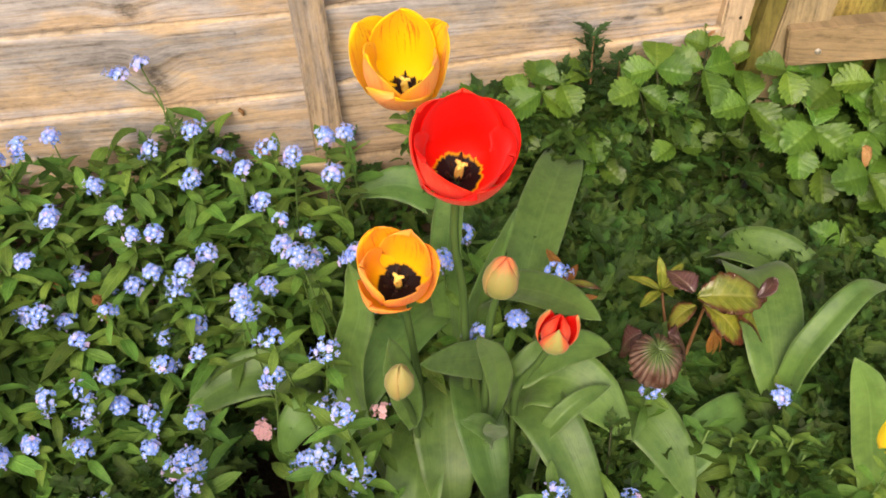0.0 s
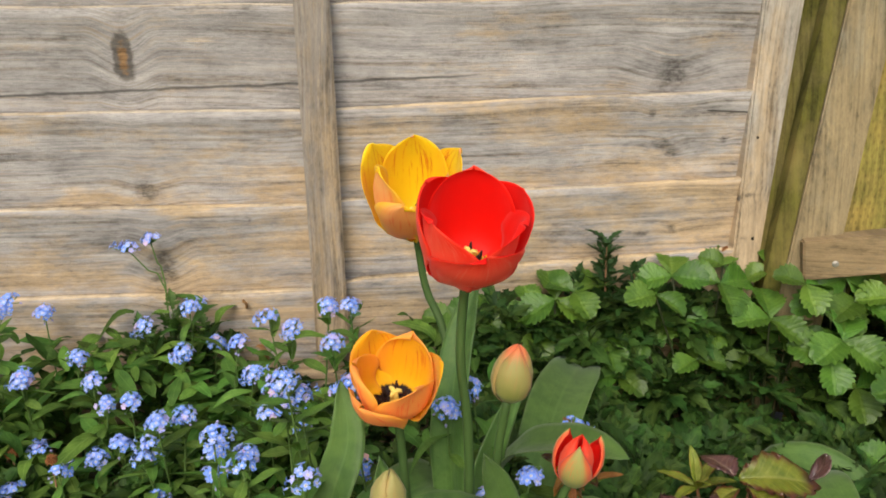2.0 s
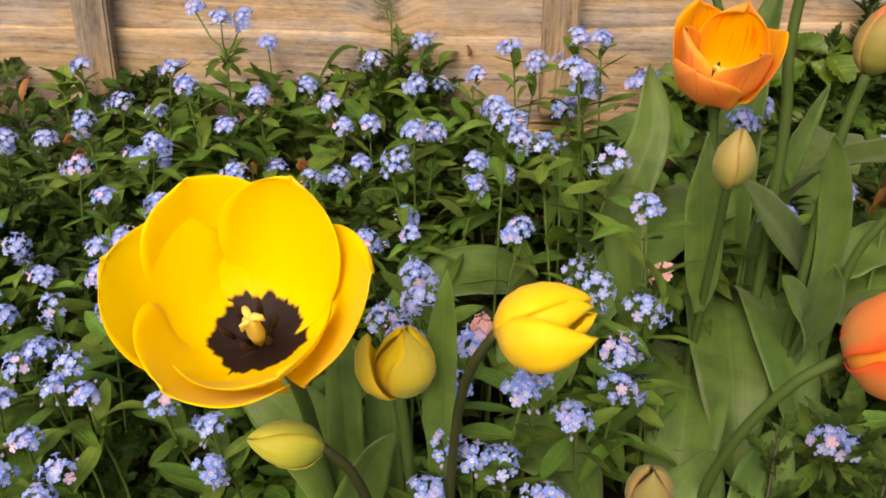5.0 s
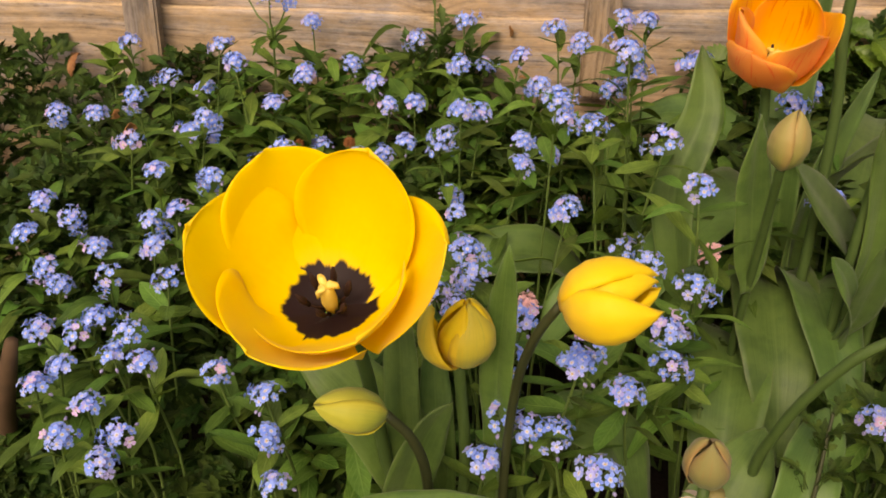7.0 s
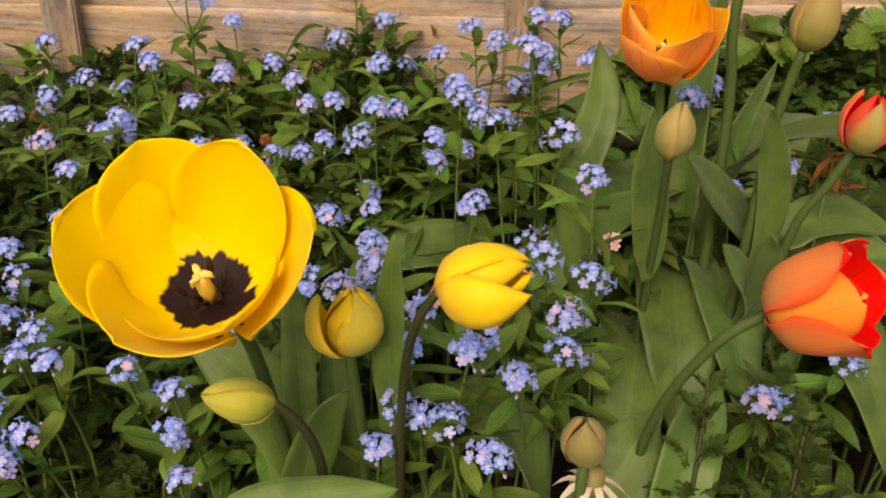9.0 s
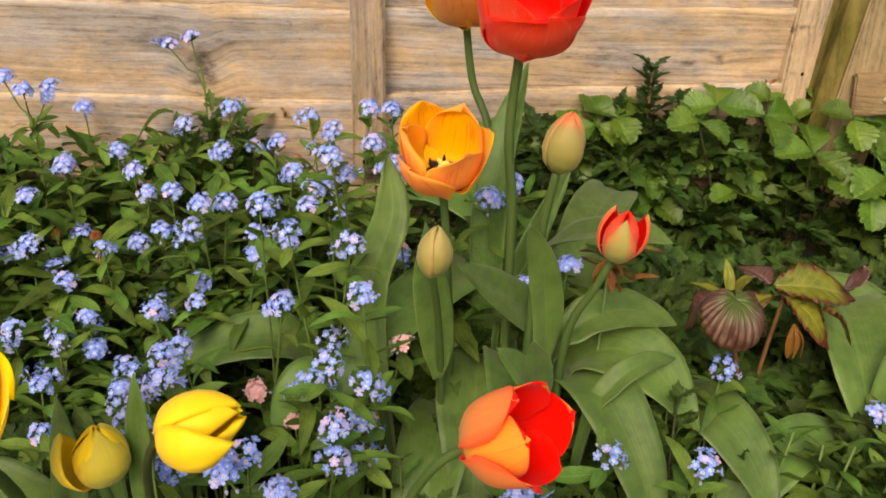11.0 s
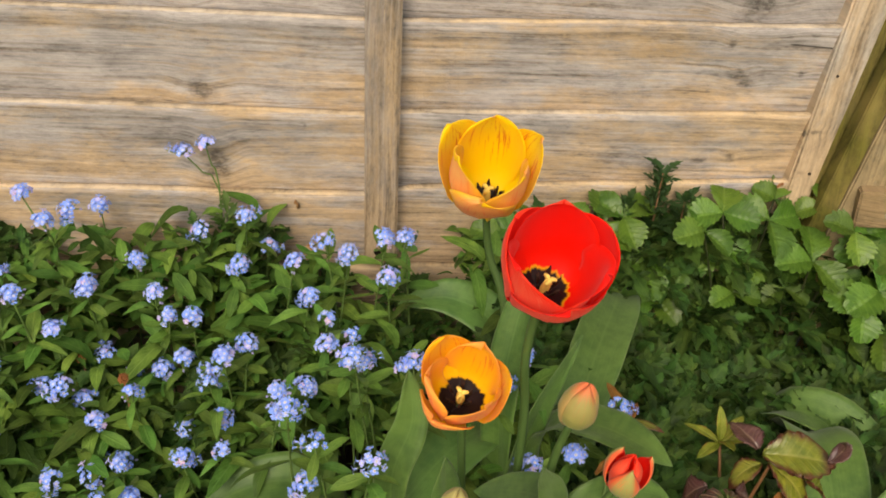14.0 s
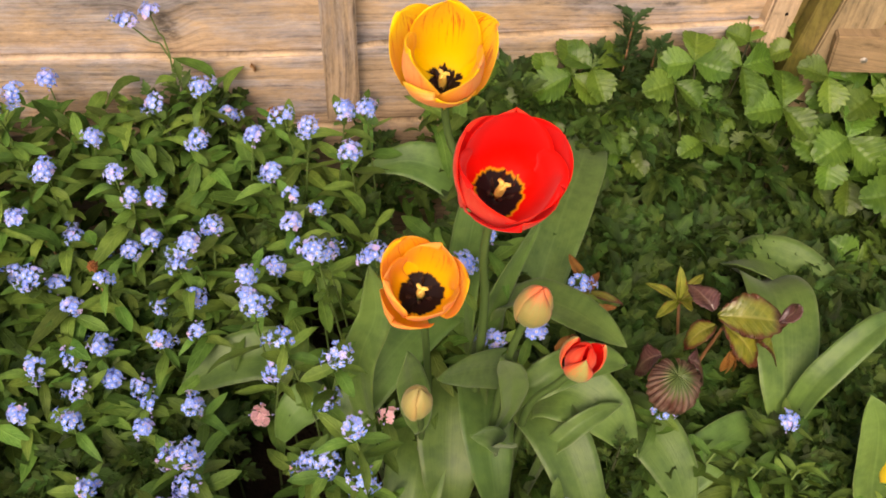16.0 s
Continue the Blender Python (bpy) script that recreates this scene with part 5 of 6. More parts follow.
def lance_proto(k):
    s = Shape()
    s.grid(lance_leaf(0.026 + 0.003 * k, 0.0100 + 0.0009 * k, 0.15 + 0.12 * k, k * 1.3))
    return np.array(s.v), s.f, s.uv


def divided_proto(k):
    """A cut leaf: five to seven narrow lobes that fan forward from the midrib, each with a toothed tip."""
    s = Shape()
    ln = 0.030 + 0.0022 * k
    pairs = 3
    fans = [(0.97, 0.0, 1.0)] + [(0.26 + 0.24 * j, sd * (66 - 13 * j), 0.62 - 0.08 * j) for j in range(pairs) for sd in (1, -1)]
    for n, (at, ang, size) in enumerate(fans):
        base = ln * at * 0.72 if n else 0.0
        reach = ln * size * (0.62 if n else 0.97)
        ca, sa = math.cos(radians(ang)), math.sin(radians(ang))
        rows = []
        for i, v in enumerate((0, 0.22, 0.42, 0.56, 0.64, 0.78, 0.84, 1.0)):
            w = reach * (0.30, 0.34, 0.50, 0.66, 0.42, 0.46, 0.24, 0.03)[i] * (0.42 if n else 0.30)
            row = []
            for u in (-1, 0, 1):
                ax, ay = reach * v + abs(u) * 0.0010, u * w
                x, y = base + ax * ca - ay * sa, ax * sa + ay * ca
                row.append((x, y, 0.30 * abs(y) - 6.0 * (x * x + y * y) + 0.22 * w * abs(u) + 0.0016 * math.sin(k * 1.7 + n * 2.1 + v * 3)))
            rows.append(row)
        s.grid(rows)
    s.tube([(-ln * 0.5, 0, -0.008), (0, 0, 0), (ln * 0.3, 0, -0.0012)], [0.0006, 0.0007, 0.0004], 4)
    return np.array(s.v), s.f, s.uv


def clumps(name, count, area, maker, material, label, category, height, size=1.0, each=10, keep=None):
    """One mesh of many small tufts of cut leaves that spread from a point, the outer leaves flatter."""
    r = random.Random(len(name) * 31 + count)
    protos = [maker(k) for k in range(6)]
    s = Shape()
    made = 0
    while made < count:
        x, y = r.uniform(area[0], area[1]), r.uniform(area[2], area[3])
        if keep is not None and not keep(x, y):
            continue
        made += 1
        top = Vector((x, y, max(GROUND + 0.02, height(x, y) + r.uniform(-0.022, 0.012))))
        lean = frame_of((r.uniform(-0.4, 0.4), r.uniform(-0.7, 0.1), 1), r.uniform(0, 360))
        for k in range(each):
            f = (k + 0.5) / each
            m = np.array(Matrix.Translation(top) @ lean @ Matrix.Rotation(2.4 * k, 4, "Z") @ Matrix.Translation((0.004 + 0.010 * f * size, 0, -0.016 * f * f)) @ Matrix.Rotation(radians(-(62 - 66 * f) + r.uniform(-14, 14)), 4, "Y") @ Matrix.Rotation(radians(r.uniform(-25, 25)), 4, "X") @ Matrix.Scale(size * r.uniform(0.65, 1.0) * (0.6 + 0.5 * f), 4))
            pv, pf, pu = protos[r.randrange(6)]
            b = len(s.v)
            s.v += [tuple(q) for q in (pv @ m[:3, :3].T + m[:3, 3])]
            s.f += [tuple(b + i for i in f4) for f4 in pf]
            s.uv += pu
    s.mat = [0] * len(s.f)
    return tagged(new(name, s.mesh(name, [material])), label, category, kind="stuff")


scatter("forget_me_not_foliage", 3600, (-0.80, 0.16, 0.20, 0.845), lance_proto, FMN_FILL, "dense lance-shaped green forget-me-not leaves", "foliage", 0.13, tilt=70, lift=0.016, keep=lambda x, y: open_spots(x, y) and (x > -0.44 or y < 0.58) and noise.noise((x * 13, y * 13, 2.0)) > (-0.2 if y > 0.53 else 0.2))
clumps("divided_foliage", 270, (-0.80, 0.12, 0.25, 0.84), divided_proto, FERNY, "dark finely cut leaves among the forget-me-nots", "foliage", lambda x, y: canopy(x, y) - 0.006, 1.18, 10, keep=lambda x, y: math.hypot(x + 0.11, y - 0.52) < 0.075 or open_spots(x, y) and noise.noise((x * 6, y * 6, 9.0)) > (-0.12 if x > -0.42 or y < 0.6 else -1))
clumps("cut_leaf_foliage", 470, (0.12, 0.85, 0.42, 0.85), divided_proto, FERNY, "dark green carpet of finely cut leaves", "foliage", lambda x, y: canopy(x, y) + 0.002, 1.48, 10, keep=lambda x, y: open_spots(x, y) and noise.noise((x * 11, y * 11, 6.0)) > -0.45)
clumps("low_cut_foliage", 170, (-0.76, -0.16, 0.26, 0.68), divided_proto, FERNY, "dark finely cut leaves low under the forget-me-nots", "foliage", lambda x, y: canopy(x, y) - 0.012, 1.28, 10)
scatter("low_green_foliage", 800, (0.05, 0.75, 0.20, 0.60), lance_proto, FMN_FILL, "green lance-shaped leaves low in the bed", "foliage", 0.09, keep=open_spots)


# ---------------------------------------------------------------- strawberries
def leaflet_mesh(seed, material):
    """A toothed oval leaflet, folded a little along its midrib, with pressed-in side veins."""
    nv, nu = 33, 11
    rows = []
    ln, wd = 0.038, 0.0335
    for i in range(nv):
        v = i / (nv - 1)
        w = wd * 0.5 * float(np.interp(v, [0, 0.08, 0.25, 0.45, 0.62, 0.80, 0.92, 1], [0.08, 0.26, 0.62, 0.92, 1.0, 0.86, 0.56, 0.20]))
        tooth = (-0.09, -0.01, 0.06, 0.11)[i % 4] * (0.14 < v)
        row = []
        for u in np.linspace(-1, 1, nu):
            vein = 0.0015 * math.cos((v - 0.38 * abs(u)) * 2 * math.pi * 6.0) * min(1.0, 3 * abs(u)) * (1 - 0.6 * abs(u))
            z = vein + (0.70 - 0.20 * v) * w * abs(u) - 0.20 * ln * v * v - 0.10 * w * u * u * v + 0.0022 * noise.noise((u + seed * 3, v * 2, seed))
            out = abs(u) > 0.9
            row.append((ln * v * (1 - 0.03 * u * u) + (0.0006 * (i % 4) if out else 0), u * w * (1 + (tooth if out else 0)), z))
        rows.append(row)
    s = Shape()
    s.grid(rows)
    return s.mesh("leaflet", [material])


LEAFLETS = [leaflet_mesh(k, STRAW_LEAF) for k in range(5)]
SHADED_LEAFLETS = [leaflet_mesh(k, STRAW_SHADED) for k in range(5)]


def strawberry(x, y, tops):
    """A plant at (x, y) with a three-part leaf on a stalk at each of the tops (x, y, z, heading, size)."""
    plant = tagged(new("strawberry_plant"), "strawberry plant with toothed three-part green leaves", "strawberry", "strawberry plants along the fence")
    plant.location = (x, y, GROUND)
    r = random.Random(int(x * 1000) + 7)
    # lower leaves take the darker, shade-coloured leaflets
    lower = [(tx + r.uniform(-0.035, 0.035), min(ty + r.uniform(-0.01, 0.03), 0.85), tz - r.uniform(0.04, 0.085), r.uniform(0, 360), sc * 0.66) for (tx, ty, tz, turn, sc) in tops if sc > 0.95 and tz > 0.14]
    for n, (tx, ty, tz, turn, sc) in enumerate(list(tops) + lower):
        sc *= 0.93
        p = Vector((tx - x, ty - y, tz - GROUND))
        s = Shape()
        s.tube(smooth_path([(0, 0, 0), (p.x * 0.4, p.y * 0.4, p.z * 0.65), tuple(p)], 8), 0.0012, 5)
        stalk = child("leaf_stalk", s.mesh("leaf_stalk", [STEM_DARK]), plant)
        plane = Vector((r.uniform(-0.25, 0.25), r.uniform(-0.85, -0.35), 1))
        for k, a in enumerate((0, 108, -108)):
            m = Matrix.Translation(p) @ frame_of(plane, turn + a + r.uniform(-7, 7)) @ Matrix.Rotation(radians(r.uniform(-18, 10)), 4, "Y") @ Matrix.Rotation(radians(r.uniform(-12, 12)), 4, "X") @ Matrix.Scale(sc * (1.06 if k == 0 else 1.0), 4)
            child("leaflet", (LEAFLETS if n < len(tops) else SHADED_LEAFLETS)[r.randrange(5)], stalk, m)
    return plant


strawberry(0.39, 0.80, [(0.351, 0.812, 0.268, 72, 1.10), (0.329, 0.800, 0.252, 205, 1.05), (0.412, 0.823, 0.254, -90, 1.25), (0.427, 0.852, 0.265, 60, 0.85), (0.375, 0.786, 0.180, 97, 0.92), (0.409, 0.80, 0.110, -90, 0.75), (0.41, 0.822, 0.205, 150, 1.0), (0.366, 0.825, 0.215, -30, 1.0)])
strawberry(0.46, 0.79, [(0.455, 0.787, 0.224, 187, 1.22), (0.494, 0.792, 0.260, -85, 1.02), (0.482, 0.845, 0.262, 70, 0.9), (0.452, 0.825, 0.205, -60, 1.0), (0.486, 0.80, 0.195, -110, 1.0)])
strawberry(0.285, 0.80, [(0.280, 0.814, 0.195, -80, 1.10), (0.292, 0.793, 0.166, -68, 0.98), (0.30, 0.835, 0.20, 20, 0.9)])
strawberry(0.22, 0.815, [(0.229, 0.836, 0.238, 205, 1.20), (0.250, 0.835, 0.246, 35, 1.10), (0.208, 0.825, 0.208, 255, 1.10), (0.260, 0.84, 0.205, -60, 1.0)])
strawberry(0.14, 0.825, [(0.118, 0.838, 0.215, 165, 1.0), (0.142, 0.842, 0.222, 60, 1.0), (0.185, 0.835, 0.205, -40, 1.15), (0.160, 0.825, 0.180, -110, 1.05), (0.205, 0.845, 0.225, 100, 0.9)])
strawberry(0.53, 0.77, [(0.552, 0.785, 0.242, -50, 1.35), (0.526, 0.790, 0.236, 187, 1.25), (0.519, 0.750, 0.210, -42, 1.30), (0.503, 0.745, 0.195, 150, 1.15), (0.545, 0.80, 0.26, 80, 1.0), (0.535, 0.74, 0.16, -100, 1.1)])
strawberry(0.59, 0.74, [(0.589, 0.770, 0.247, -80, 1.25), (0.582, 0.740, 0.203, -20, 1.2), (0.567, 0.700, 0.175, -60, 1.35), (0.62, 0.755, 0.235, -60, 1.25), (0.625, 0.715, 0.205, -40, 1.25), (0.60, 0.68, 0.150, -80, 1.2), (0.66, 0.745, 0.235, -80, 1.2)])
strawberry(0.535, 0.65, [(0.511, 0.660, 0.082, -105, 1.2), (0.553, 0.680, 0.088, 15, 1.25), (0.535, 0.665, 0.105, 130, 1.0), (0.595, 0.645, 0.12, -40, 1.2)])


# ---------------------------------------------------------------- dark upright shoot by the fence
def shoot(x, y, z, label, size=1.0, mat=None, n=26, low=0.62):
    root = tagged(new("leafy_shoot"), label, "shoot")
    root.location = (x, y, GROUND)
    h = z - GROUND
    s = Shape()
    s.tube([(0, 0, 0), (0.004, 0, h * 0.5), (0, 0, h)], [0.002, 0.0016, 0.0008], 6)
    child("stem", s.mesh("stem", [STEM_DARK if mat else RED_STEM]), root)
    r = random.Random(int(x * 999))
    meshes = []
    for k in range(3):
        pv, pf, pu = divided_proto(k)
        s = Shape()
        s.v, s.f, s.uv, s.mat = [tuple(q) for q in pv], pf, pu, [0] * len(pf)
        meshes.append(s.mesh("leaf", [mat or SHOOT_LEAF]))
    for k in range(n):
        f = low + (1 - low) * k / (n - 1)
        child("leaf", meshes[k % 3], root, Matrix.Translation((0, 0, h * f)) @ Matrix.Rotation(radians(137.5 * k), 4, "Z") @ Matrix.Rotation(radians(-15 - 50 * (k / n) + r.uniform(-25, 25)), 4, "Y") @ Matrix.Translation((0.014 * size * (1.25 - k / n), 0, 0)) @ Matrix.Scale(size * (1.0 - 0.35 * k / n) * r.uniform(0.85, 1.1), 4))


shoot(0.285, 0.84, 0.300, "dark green bushy leafy shoot against the fence", 1.05, n=44)
shoot(0.32, 0.845, 0.262, "dark green bushy leafy shoot against the fence", 0.9, n=30)
shoot(0.255, 0.845, 0.255, "dark green bushy leafy shoot against the fence", 0.9, n=30)
for sx, sy, sz in ((-0.180, 0.83, 0.242), (-0.215, 0.83, 0.222), (-0.150, 0.83, 0.218), (-0.195, 0.80, 0.215)):
    shoot(sx, sy, sz, "dark cut-leaved green shoot against the fence", 1.1, FERNY_PALE, 28, 0.5)
shoot(0.052, 0.265, 0.178, "green cut-leaved shoot between tulip leaves", 0.75, FERNY, 34, 0.55)
shoot(0.015, 0.29, 0.180, "green cut-leaved shoot between tulip leaves", 0.65, FERNY, 18, 0.65)
shoot(0.085, 0.36, 0.125, "green cut-leaved shoot between tulip leaves", 1.35, FERNY_PALE, 30, 0.5)
shoot(0.20, 0.44, 0.145, "green cut-leaved shoot between tulip leaves", 0.8, FERNY, 14)


# ---------------------------------------------------------------- bronze-leaved perennial
def wide_leaf(length, width, droop, seed, crinkle, mat):
    nv, nu = 24, 13
    rows = []
    for i in range(nv):
        v = i / (nv - 1)
        w = width * 0.5 * float(np.interp(v, [0, 0.1, 0.35, 0.6, 0.85, 0.95, 1], [0.1, 0.45, 0.95, 1.0, 0.62, 0.3, 0.03]))
        a = droop * v
        row = []
        for u in np.linspace(-1, 1, nu):
            z = crinkle * math.cos((v - 0.25 * abs(u)) * 2 * math.pi * 7) * abs(u) ** 0.6 + 0.35 * w * abs(u) + 0.002 * noise.noise((u * 2, v * 3, seed))
            row.append((length * v * math.cos(a * 0.5) - z * math.sin(a), u * w, -length * v * math.sin(a * 0.5) + z * math.cos(a)))
        rows.append(row)
    s = Shape()
    s.grid(rows, 0.0008)
    return s.mesh("leaf", [mat])


bronze = tagged(new("bronze_perennial"), "young perennial with glossy bronze and purple crinkled leaves", "perennial")
bronze.location = (0.31, 0.55, GROUND)


def bronze_part(name, me, p, turn, pitch, roll=0, label=""):
    child(name, me, bronze, Matrix.Translation(Vector(p) - bronze.location) @ Matrix.Rotation(radians(turn), 4, "Z") @ Matrix.Rotation(radians(pitch), 4, "Y") @ Matrix.Rotation(radians(roll), 4, "X"), label)


def pleated_material():
    """Purple leaf with raised pleats that fan out from a green throat, their pale sheen painted into the colour. UV: x
    round the throat, y towards the rim.
    """
    m, nt = begin("pleated_purple_leaf")
    s = split(nt, coords(nt, "UV"))
    mott = cloud(nt, coords(nt, "Object"), 90.0, 3.0)
    wave = calc(nt, "SINE", calc(nt, "ADD", calc(nt, "MULTIPLY", s[0], 163.4), calc(nt, "MULTIPLY", mott, 3.0)))
    col = blend(nt, mott, (0.050, 0.017, 0.013), (0.105, 0.040, 0.028))
    # highlight on the pleats, mixed into the base colour
    rise = calc(nt, "MULTIPLY", step(nt, wave, -0.85, -0.2), calc(nt, "MULTIPLY", step(nt, s[1], 0.25, 0.5), step(nt, mott, 0.30, 0.62)))
    col = blend(nt, calc(nt, "MULTIPLY", rise, 0.62), col, (0.25, 0.175, 0.135))
    throat = calc(nt, "SUBTRACT", 1.0, step(nt, calc(nt, "ADD", s[1], calc(nt, "MULTIPLY", wave, 0.08)), 0.2, 0.62))
    col = blend(nt, calc(nt, "MULTIPLY", throat, 0.85), col, (0.075, 0.135, 0.028))
    col = blend(nt, calc(nt, "MULTIPLY", step(nt, s[1], 0.86, 0.97), 0.8), col, (0.10, 0.030, 0.022))
    return finish(m, nt, col, 0.36, 0.45, calc(nt, "ADD", wave, mott), 0.0008, 0.6, 0.1, col)


PLEATED = pleated_material()


def dome_leaf(radius, axis):
    """A rounded leaf that hangs over its stalk like a hood, pleated from its throat to the toothed rim."""
    nv, nu = 22, 105
    z = Vector(axis).normalized()
    x = (Vector((0, -1, 0)) - z * -z.y).normalized()
    y = z.cross(x)
    rows = []
    for i in range(nv):
        v = i / (nv - 1)
        row = []
        for j in range(nu):
            turn = radians(-168 + 336 * j / (nu - 1))
            reach = radius * (1.30 + 0.50 * math.cos(turn) + 0.10 * math.cos(2 * turn)) * (1 + (0.035 if j % 4 == 0 else 0.0) * v)
            px, py = reach * v * math.cos(turn) - 0.30 * radius, reach * v * math.sin(turn)
            d = math.hypot(px, py)
            a = d / radius
            lift = radius * (1 + 0.030 * math.sin(26 * (turn + 0.2 * noise.noise((turn * 2, v, 4)))) * min(1.0, 2 * v) + 0.06 * noise.noise((px * 50, py * 50, 2)))
            lift -= 0.14 * radius * math.exp(-(v / 0.25) ** 2)
            n = Vector((px / d, py / d, 0)) * math.sin(a) + Vector((0, 0, math.cos(a))) if d > 1e-9 else Vector((0, 0, 1))
            q = n * lift
            row.append(tuple(x * q.x + y * q.y + z * q.z))
        rows.append(row)
    s = Shape()
    s.grid(rows, 0.0007)
    return s.mesh("leaf", [PLEATED])


for tip in ((0.296, 0.588, 0.150), (0.316, 0.536, 0.182), (0.240, 0.478, 0.204)):
    s = Shape()
    p = Vector(tip) - bronze.location
    s.tube(smooth_path([(0, 0, 0), (p.x * 0.3, p.y * 0.3, p.z * 0.6), tuple(p)], 8), [0.0024, 0.0022, 0.0021, 0.002, 0.0019, 0.0018, 0.0016, 0.0014], 7)
    child("stem", s.mesh("stem", [RED_STEM]), bronze)
bronze_part("leaf", dome_leaf(0.0235, (0.0, -0.50, 0.86)), (0.239, 0.466, 0.194), 0, 0, 0, "domed pleated purple leaf")
bronze_part("leaf", wide_leaf(0.036, 0.030, 1.6, 4, 0.0022, PURPLE_LEAF), (0.256, 0.482, 0.206), -10, 15, 0, "crinkled dark purple leaf")
bronze_part("leaf", wide_leaf(0.034, 0.028, 1.2, 14, 0.0020, PURPLE_LEAF), (0.236, 0.490, 0.204), 170, 30, 0, "crinkled dark purple leaf")
bronze_part("leaf", wide_leaf(0.066, 0.043, 0.7, 5, 0.0030, RED_LEAF), (0.308, 0.540, 0.186), -14, -12, 24, "glossy yellow-green leaf edged with bronze")
bronze_part("leaf", wide_leaf(0.024, 0.016, -1.4, 9, 0.0010, PURPLE_LEAF), (0.360, 0.526, 0.190), 12, -20, 0, "dark curled leaf tip")
bronze_part("leaf", wide_leaf(0.055, 0.037, 1.1, 6, 0.0030, RED_LEAF), (0.312, 0.534, 0.182), -42, 10, 10, "glossy yellow-green leaf edged with bronze")
bronze_part("leaf", wide_leaf(0.036, 0.026, 1.0, 15, 0.0026, RED_LEAF), (0.340, 0.518, 0.178), -20, 18, -10, "green leaf edged with bronze")
bronze_part("leaf", wide_leaf(0.034, 0.028, 0.9, 7, 0.0016, PURPLE_LEAF), (0.308, 0.548, 0.184), 118, -30, 0, "purple leaf")
bronze_part("leaf", wide_leaf(0.036, 0.024, 1.2, 8, 0.0014, RED_LEAF), (0.306, 0.535, 0.180), -165, -4, 14, "bronze leaf")
for k in range(6):
    bronze_part("leaf", wide_leaf(0.036, 0.011, 0.5, 10 + k, 0.0003, YELLOW_LEAF), (0.296, 0.588, 0.150), (150, 35, 95, 215, 0, 265)[k], (-28, -42, -75, -18, -20, -50)[k], 0, "narrow yellow-green leaf")
for k in range(3):
    bronze_part("leaf", wide_leaf(0.030, 0.008, 0.9, 20 + k, 0.0003, RED_SHOOT), (0.318, 0.516, 0.165), (-60, -110, -20)[k], (55, 62, 45)[k], 0, "narrow russet leaf")

small = tagged(new("bronze_seedling"), "small shoot with narrow bronze-tipped leaves", "shoot")
small.location = (0.182, 0.555, GROUND)
s = Shape()
s.tube([(0, 0, 0), (0, 0, 0.15), (0, 0, 0.285)], [0.002, 0.0018, 0.001], 6)
child("stem", s.mesh("stem", [RED_STEM]), small)
for k in range(7):
    me = wide_leaf(0.036, 0.010, 0.6, 30 + k, 0.0003, RED_LEAF if k % 3 else RED_SHOOT)
    child("leaf", me, small, Matrix.Translation((0, 0, 0.25 + 0.006 * k)) @ Matrix.Rotation(radians(137 * k), 4, "Z") @ Matrix.Rotation(radians(-30), 4, "Y"))
russet = tagged(new("russet_seedling"), "small russet-leaved shoot below a tulip bud", "shoot")
russet.location = (0.155, 0.495, GROUND)
s = Shape()
s.tube([(0, 0, 0), (0, 0, 0.15), (0, 0, 0.300)], [0.0016, 0.0014, 0.001], 6)
child("stem", s.mesh("stem", [FMN_STEM]), russet)
for k in range(6):
    child("leaf", wide_leaf(0.019, 0.007, 0.5, 40 + k, 0.0003, RED_SHOOT), russet, Matrix.Translation((0, 0, 0.288 + 0.003 * k)) @ Matrix.Rotation(radians(137 * k), 4, "Z") @ Matrix.Rotation(radians(38), 4, "Y"))


# ---------------------------------------------------------------- dry leaves caught in the plants
for k, (x, y, z, sc) in enumerate(((-0.099, 0.842, 0.196, 1.0), (-0.482, 0.76, 0.163, 1.5), (-0.433, 0.66, 0.185, 0.8), (0.558, 0.712, 0.205, 0.9), (-0.112, 0.855, 0.243, 0.5), (0.425, 0.84, 0.29, 0.3), (-0.553, 0.84, 0.204, 1.1))):
    ob = new("dry_leaf", wide_leaf(0.026 * sc, 0.018 * sc, 2.2, 60 + k, 0.0008, DRY_LEAF))
    ob.matrix_basis = Matrix.Translation((x, y, z)) @ Matrix.Rotation(radians(97 * k), 4, "Z") @ Matrix.Rotation(radians(30 * (k % 3)), 4, "X")
    tagged(ob, "curled orange-brown dry leaf caught in the plants", "dry leaf", "dry leaves")

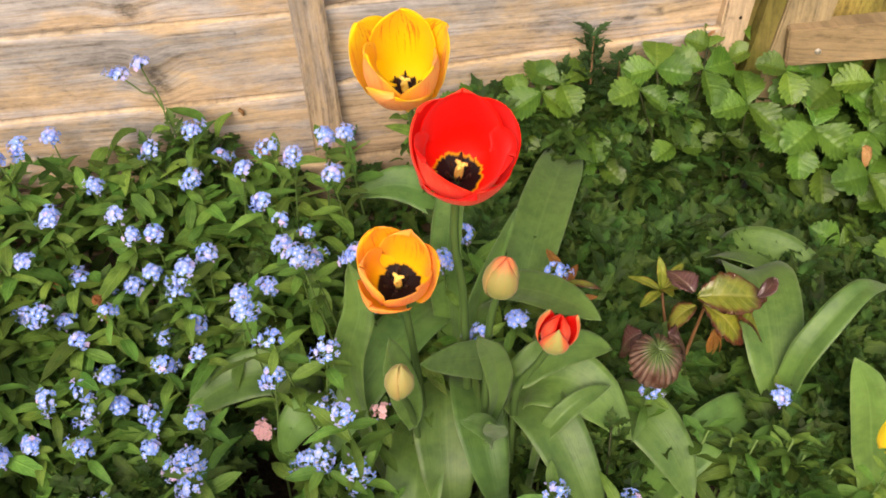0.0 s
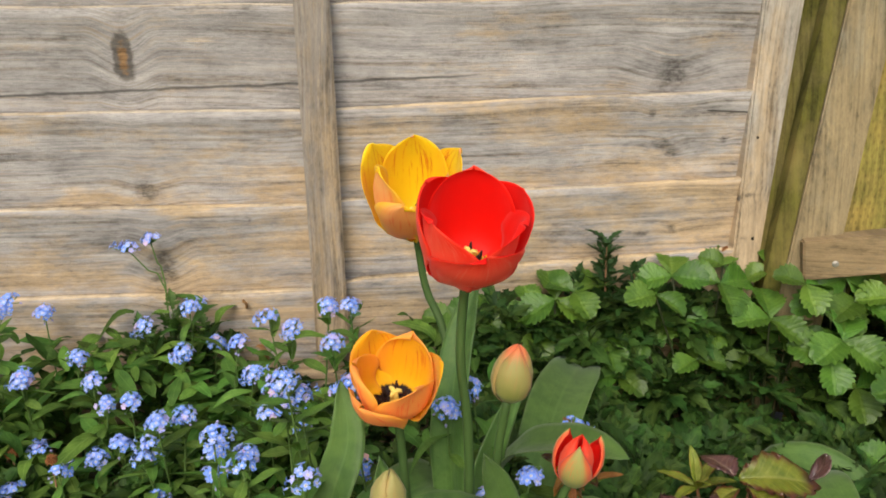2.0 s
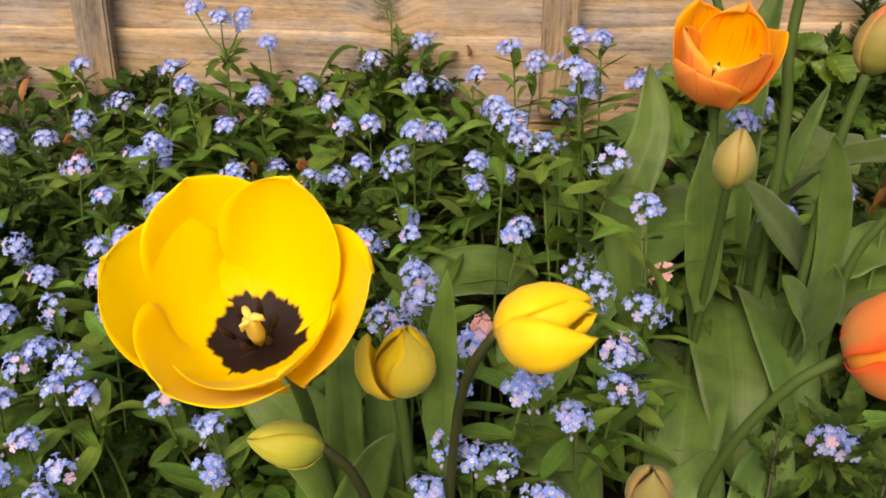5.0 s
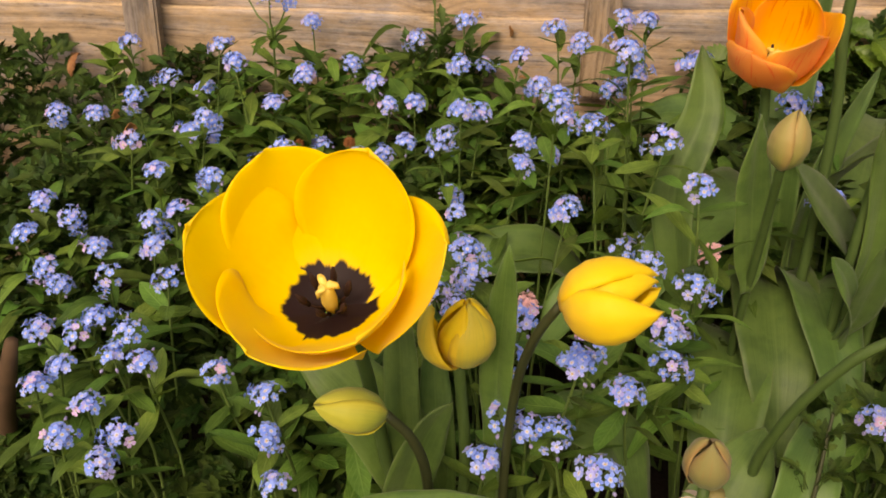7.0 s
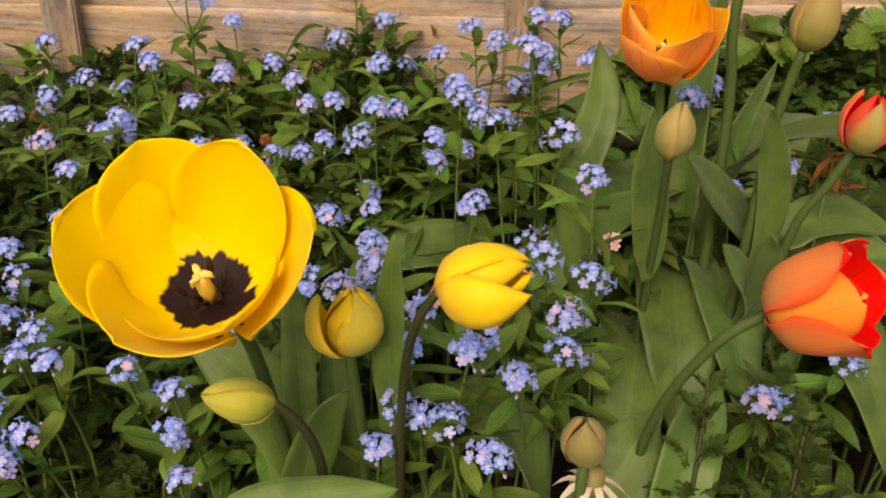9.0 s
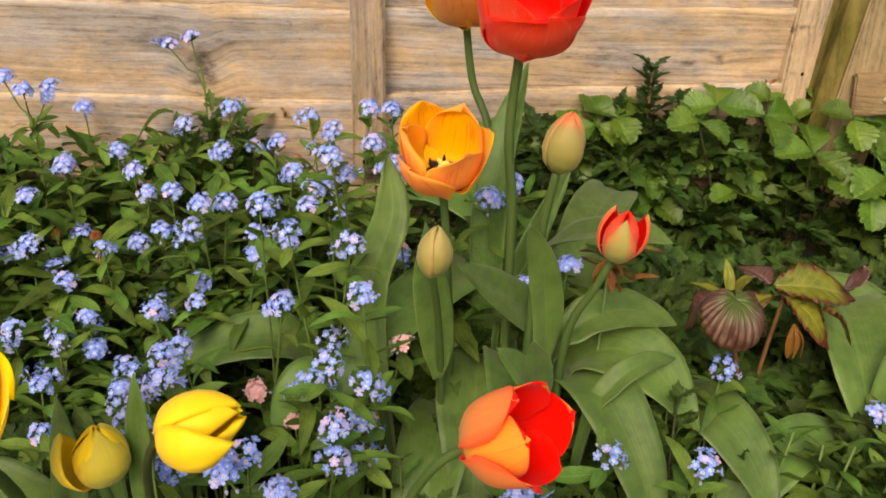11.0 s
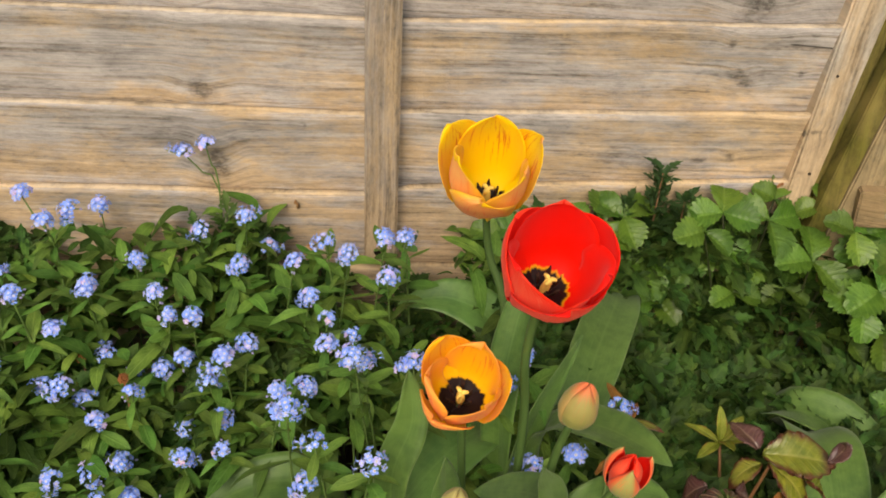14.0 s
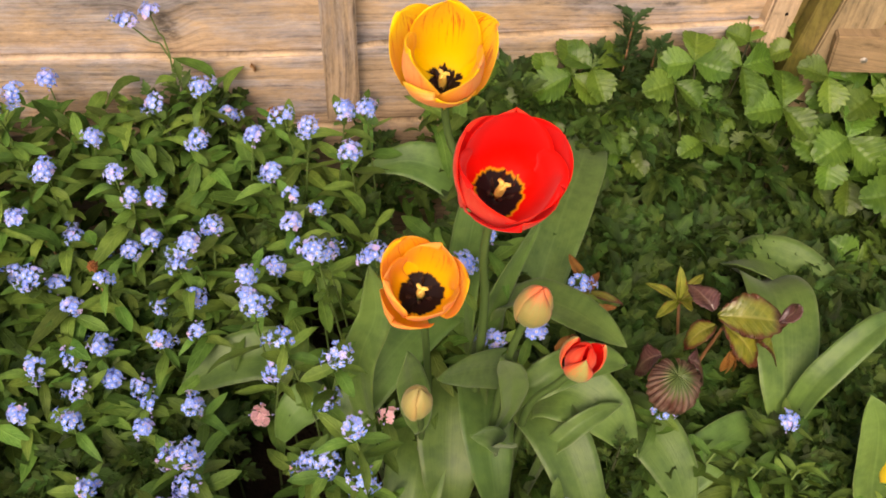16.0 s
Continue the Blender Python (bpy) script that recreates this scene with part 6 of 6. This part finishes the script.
s = Shape()
s.tube(smooth_path([(-0.50, 0.50, -0.06), (-0.47, 0.45, 0.03), (-0.445, 0.42, 0.085), (-0.43, 0.41, 0.125)], 10), [0.0075, 0.0072, 0.007, 0.0068, 0.0066, 0.0062, 0.006, 0.0056, 0.005, 0.004], 9)
tagged(new("twig", s.mesh("twig", [plain("bark", (0.10, 0.062, 0.036), 0.85, 0.2)])), "short brown woody twig standing in the bed", "twig")


# ---------------------------------------------------------------- spent heads and a pale rosette among the forget-me-nots
def seed_head(x, y, z, radius):
    head = tagged(new("seed_head"), "dry orange-brown round seed head on a thin stalk", "seed head", "dry seed heads")
    head.location = (x, y, GROUND)
    s = Shape()
    s.tube([(0, 0, 0), (0.003, 0.002, 0.5 * (z - GROUND)), (0, 0, z - GROUND)], [0.0012, 0.0011, 0.0009], 5)
    child("stalk", s.mesh("stalk", [RED_STEM]), head)
    s = Shape()
    r = random.Random(int(x * 1000))
    for k in range(46):
        e, a = math.acos(1 - 1.6 * (k + 0.5) / 46), 2.4 * k
        d = Vector((math.sin(e) * math.cos(a), math.sin(e) * math.sin(a), math.cos(e)))
        q = d * radius * r.uniform(0.85, 1.1)
        s.tube([tuple(d * 0.15 * radius), tuple(q * 0.8), tuple(q)], [0.0006, 0.0010, 0.0004], 4)
    child("bristles", s.mesh("bristles", [plain("seed_brown", (0.22, 0.085, 0.028), 0.85, 0.2)]), head, Matrix.Translation((0, 0, z - GROUND)))


seed_head(-0.302, 0.69, 0.164, 0.0062)
seed_head(-0.249, 0.636, 0.186, 0.0055)

rosette = tagged(new("young_plant"), "young plant with a rosette of pale green rounded leaves", "plant")
rosette.location = (-0.505, 0.8, GROUND)
s = Shape()
s.tube([(0, 0, 0), (0.002, 0, 0.5 * (0.213 - GROUND)), (0, 0, 0.213 - GROUND)], [0.002, 0.0018, 0.0014], 6)
child("stem", s.mesh("stem", [FMN_STEM]), rosette)
for k in range(8):
    me = wide_leaf(0.030, 0.021, 0.6, 70 + k, 0.0006, PALE_LEAF)
    child("leaf", me, rosette, Matrix.Translation((0, 0, 0.213 - GROUND - 0.004 * (8 - k))) @ Matrix.Rotation(radians(137 * k), 4, "Z") @ Matrix.Rotation(radians(-8 - 7 * k), 4, "Y"))
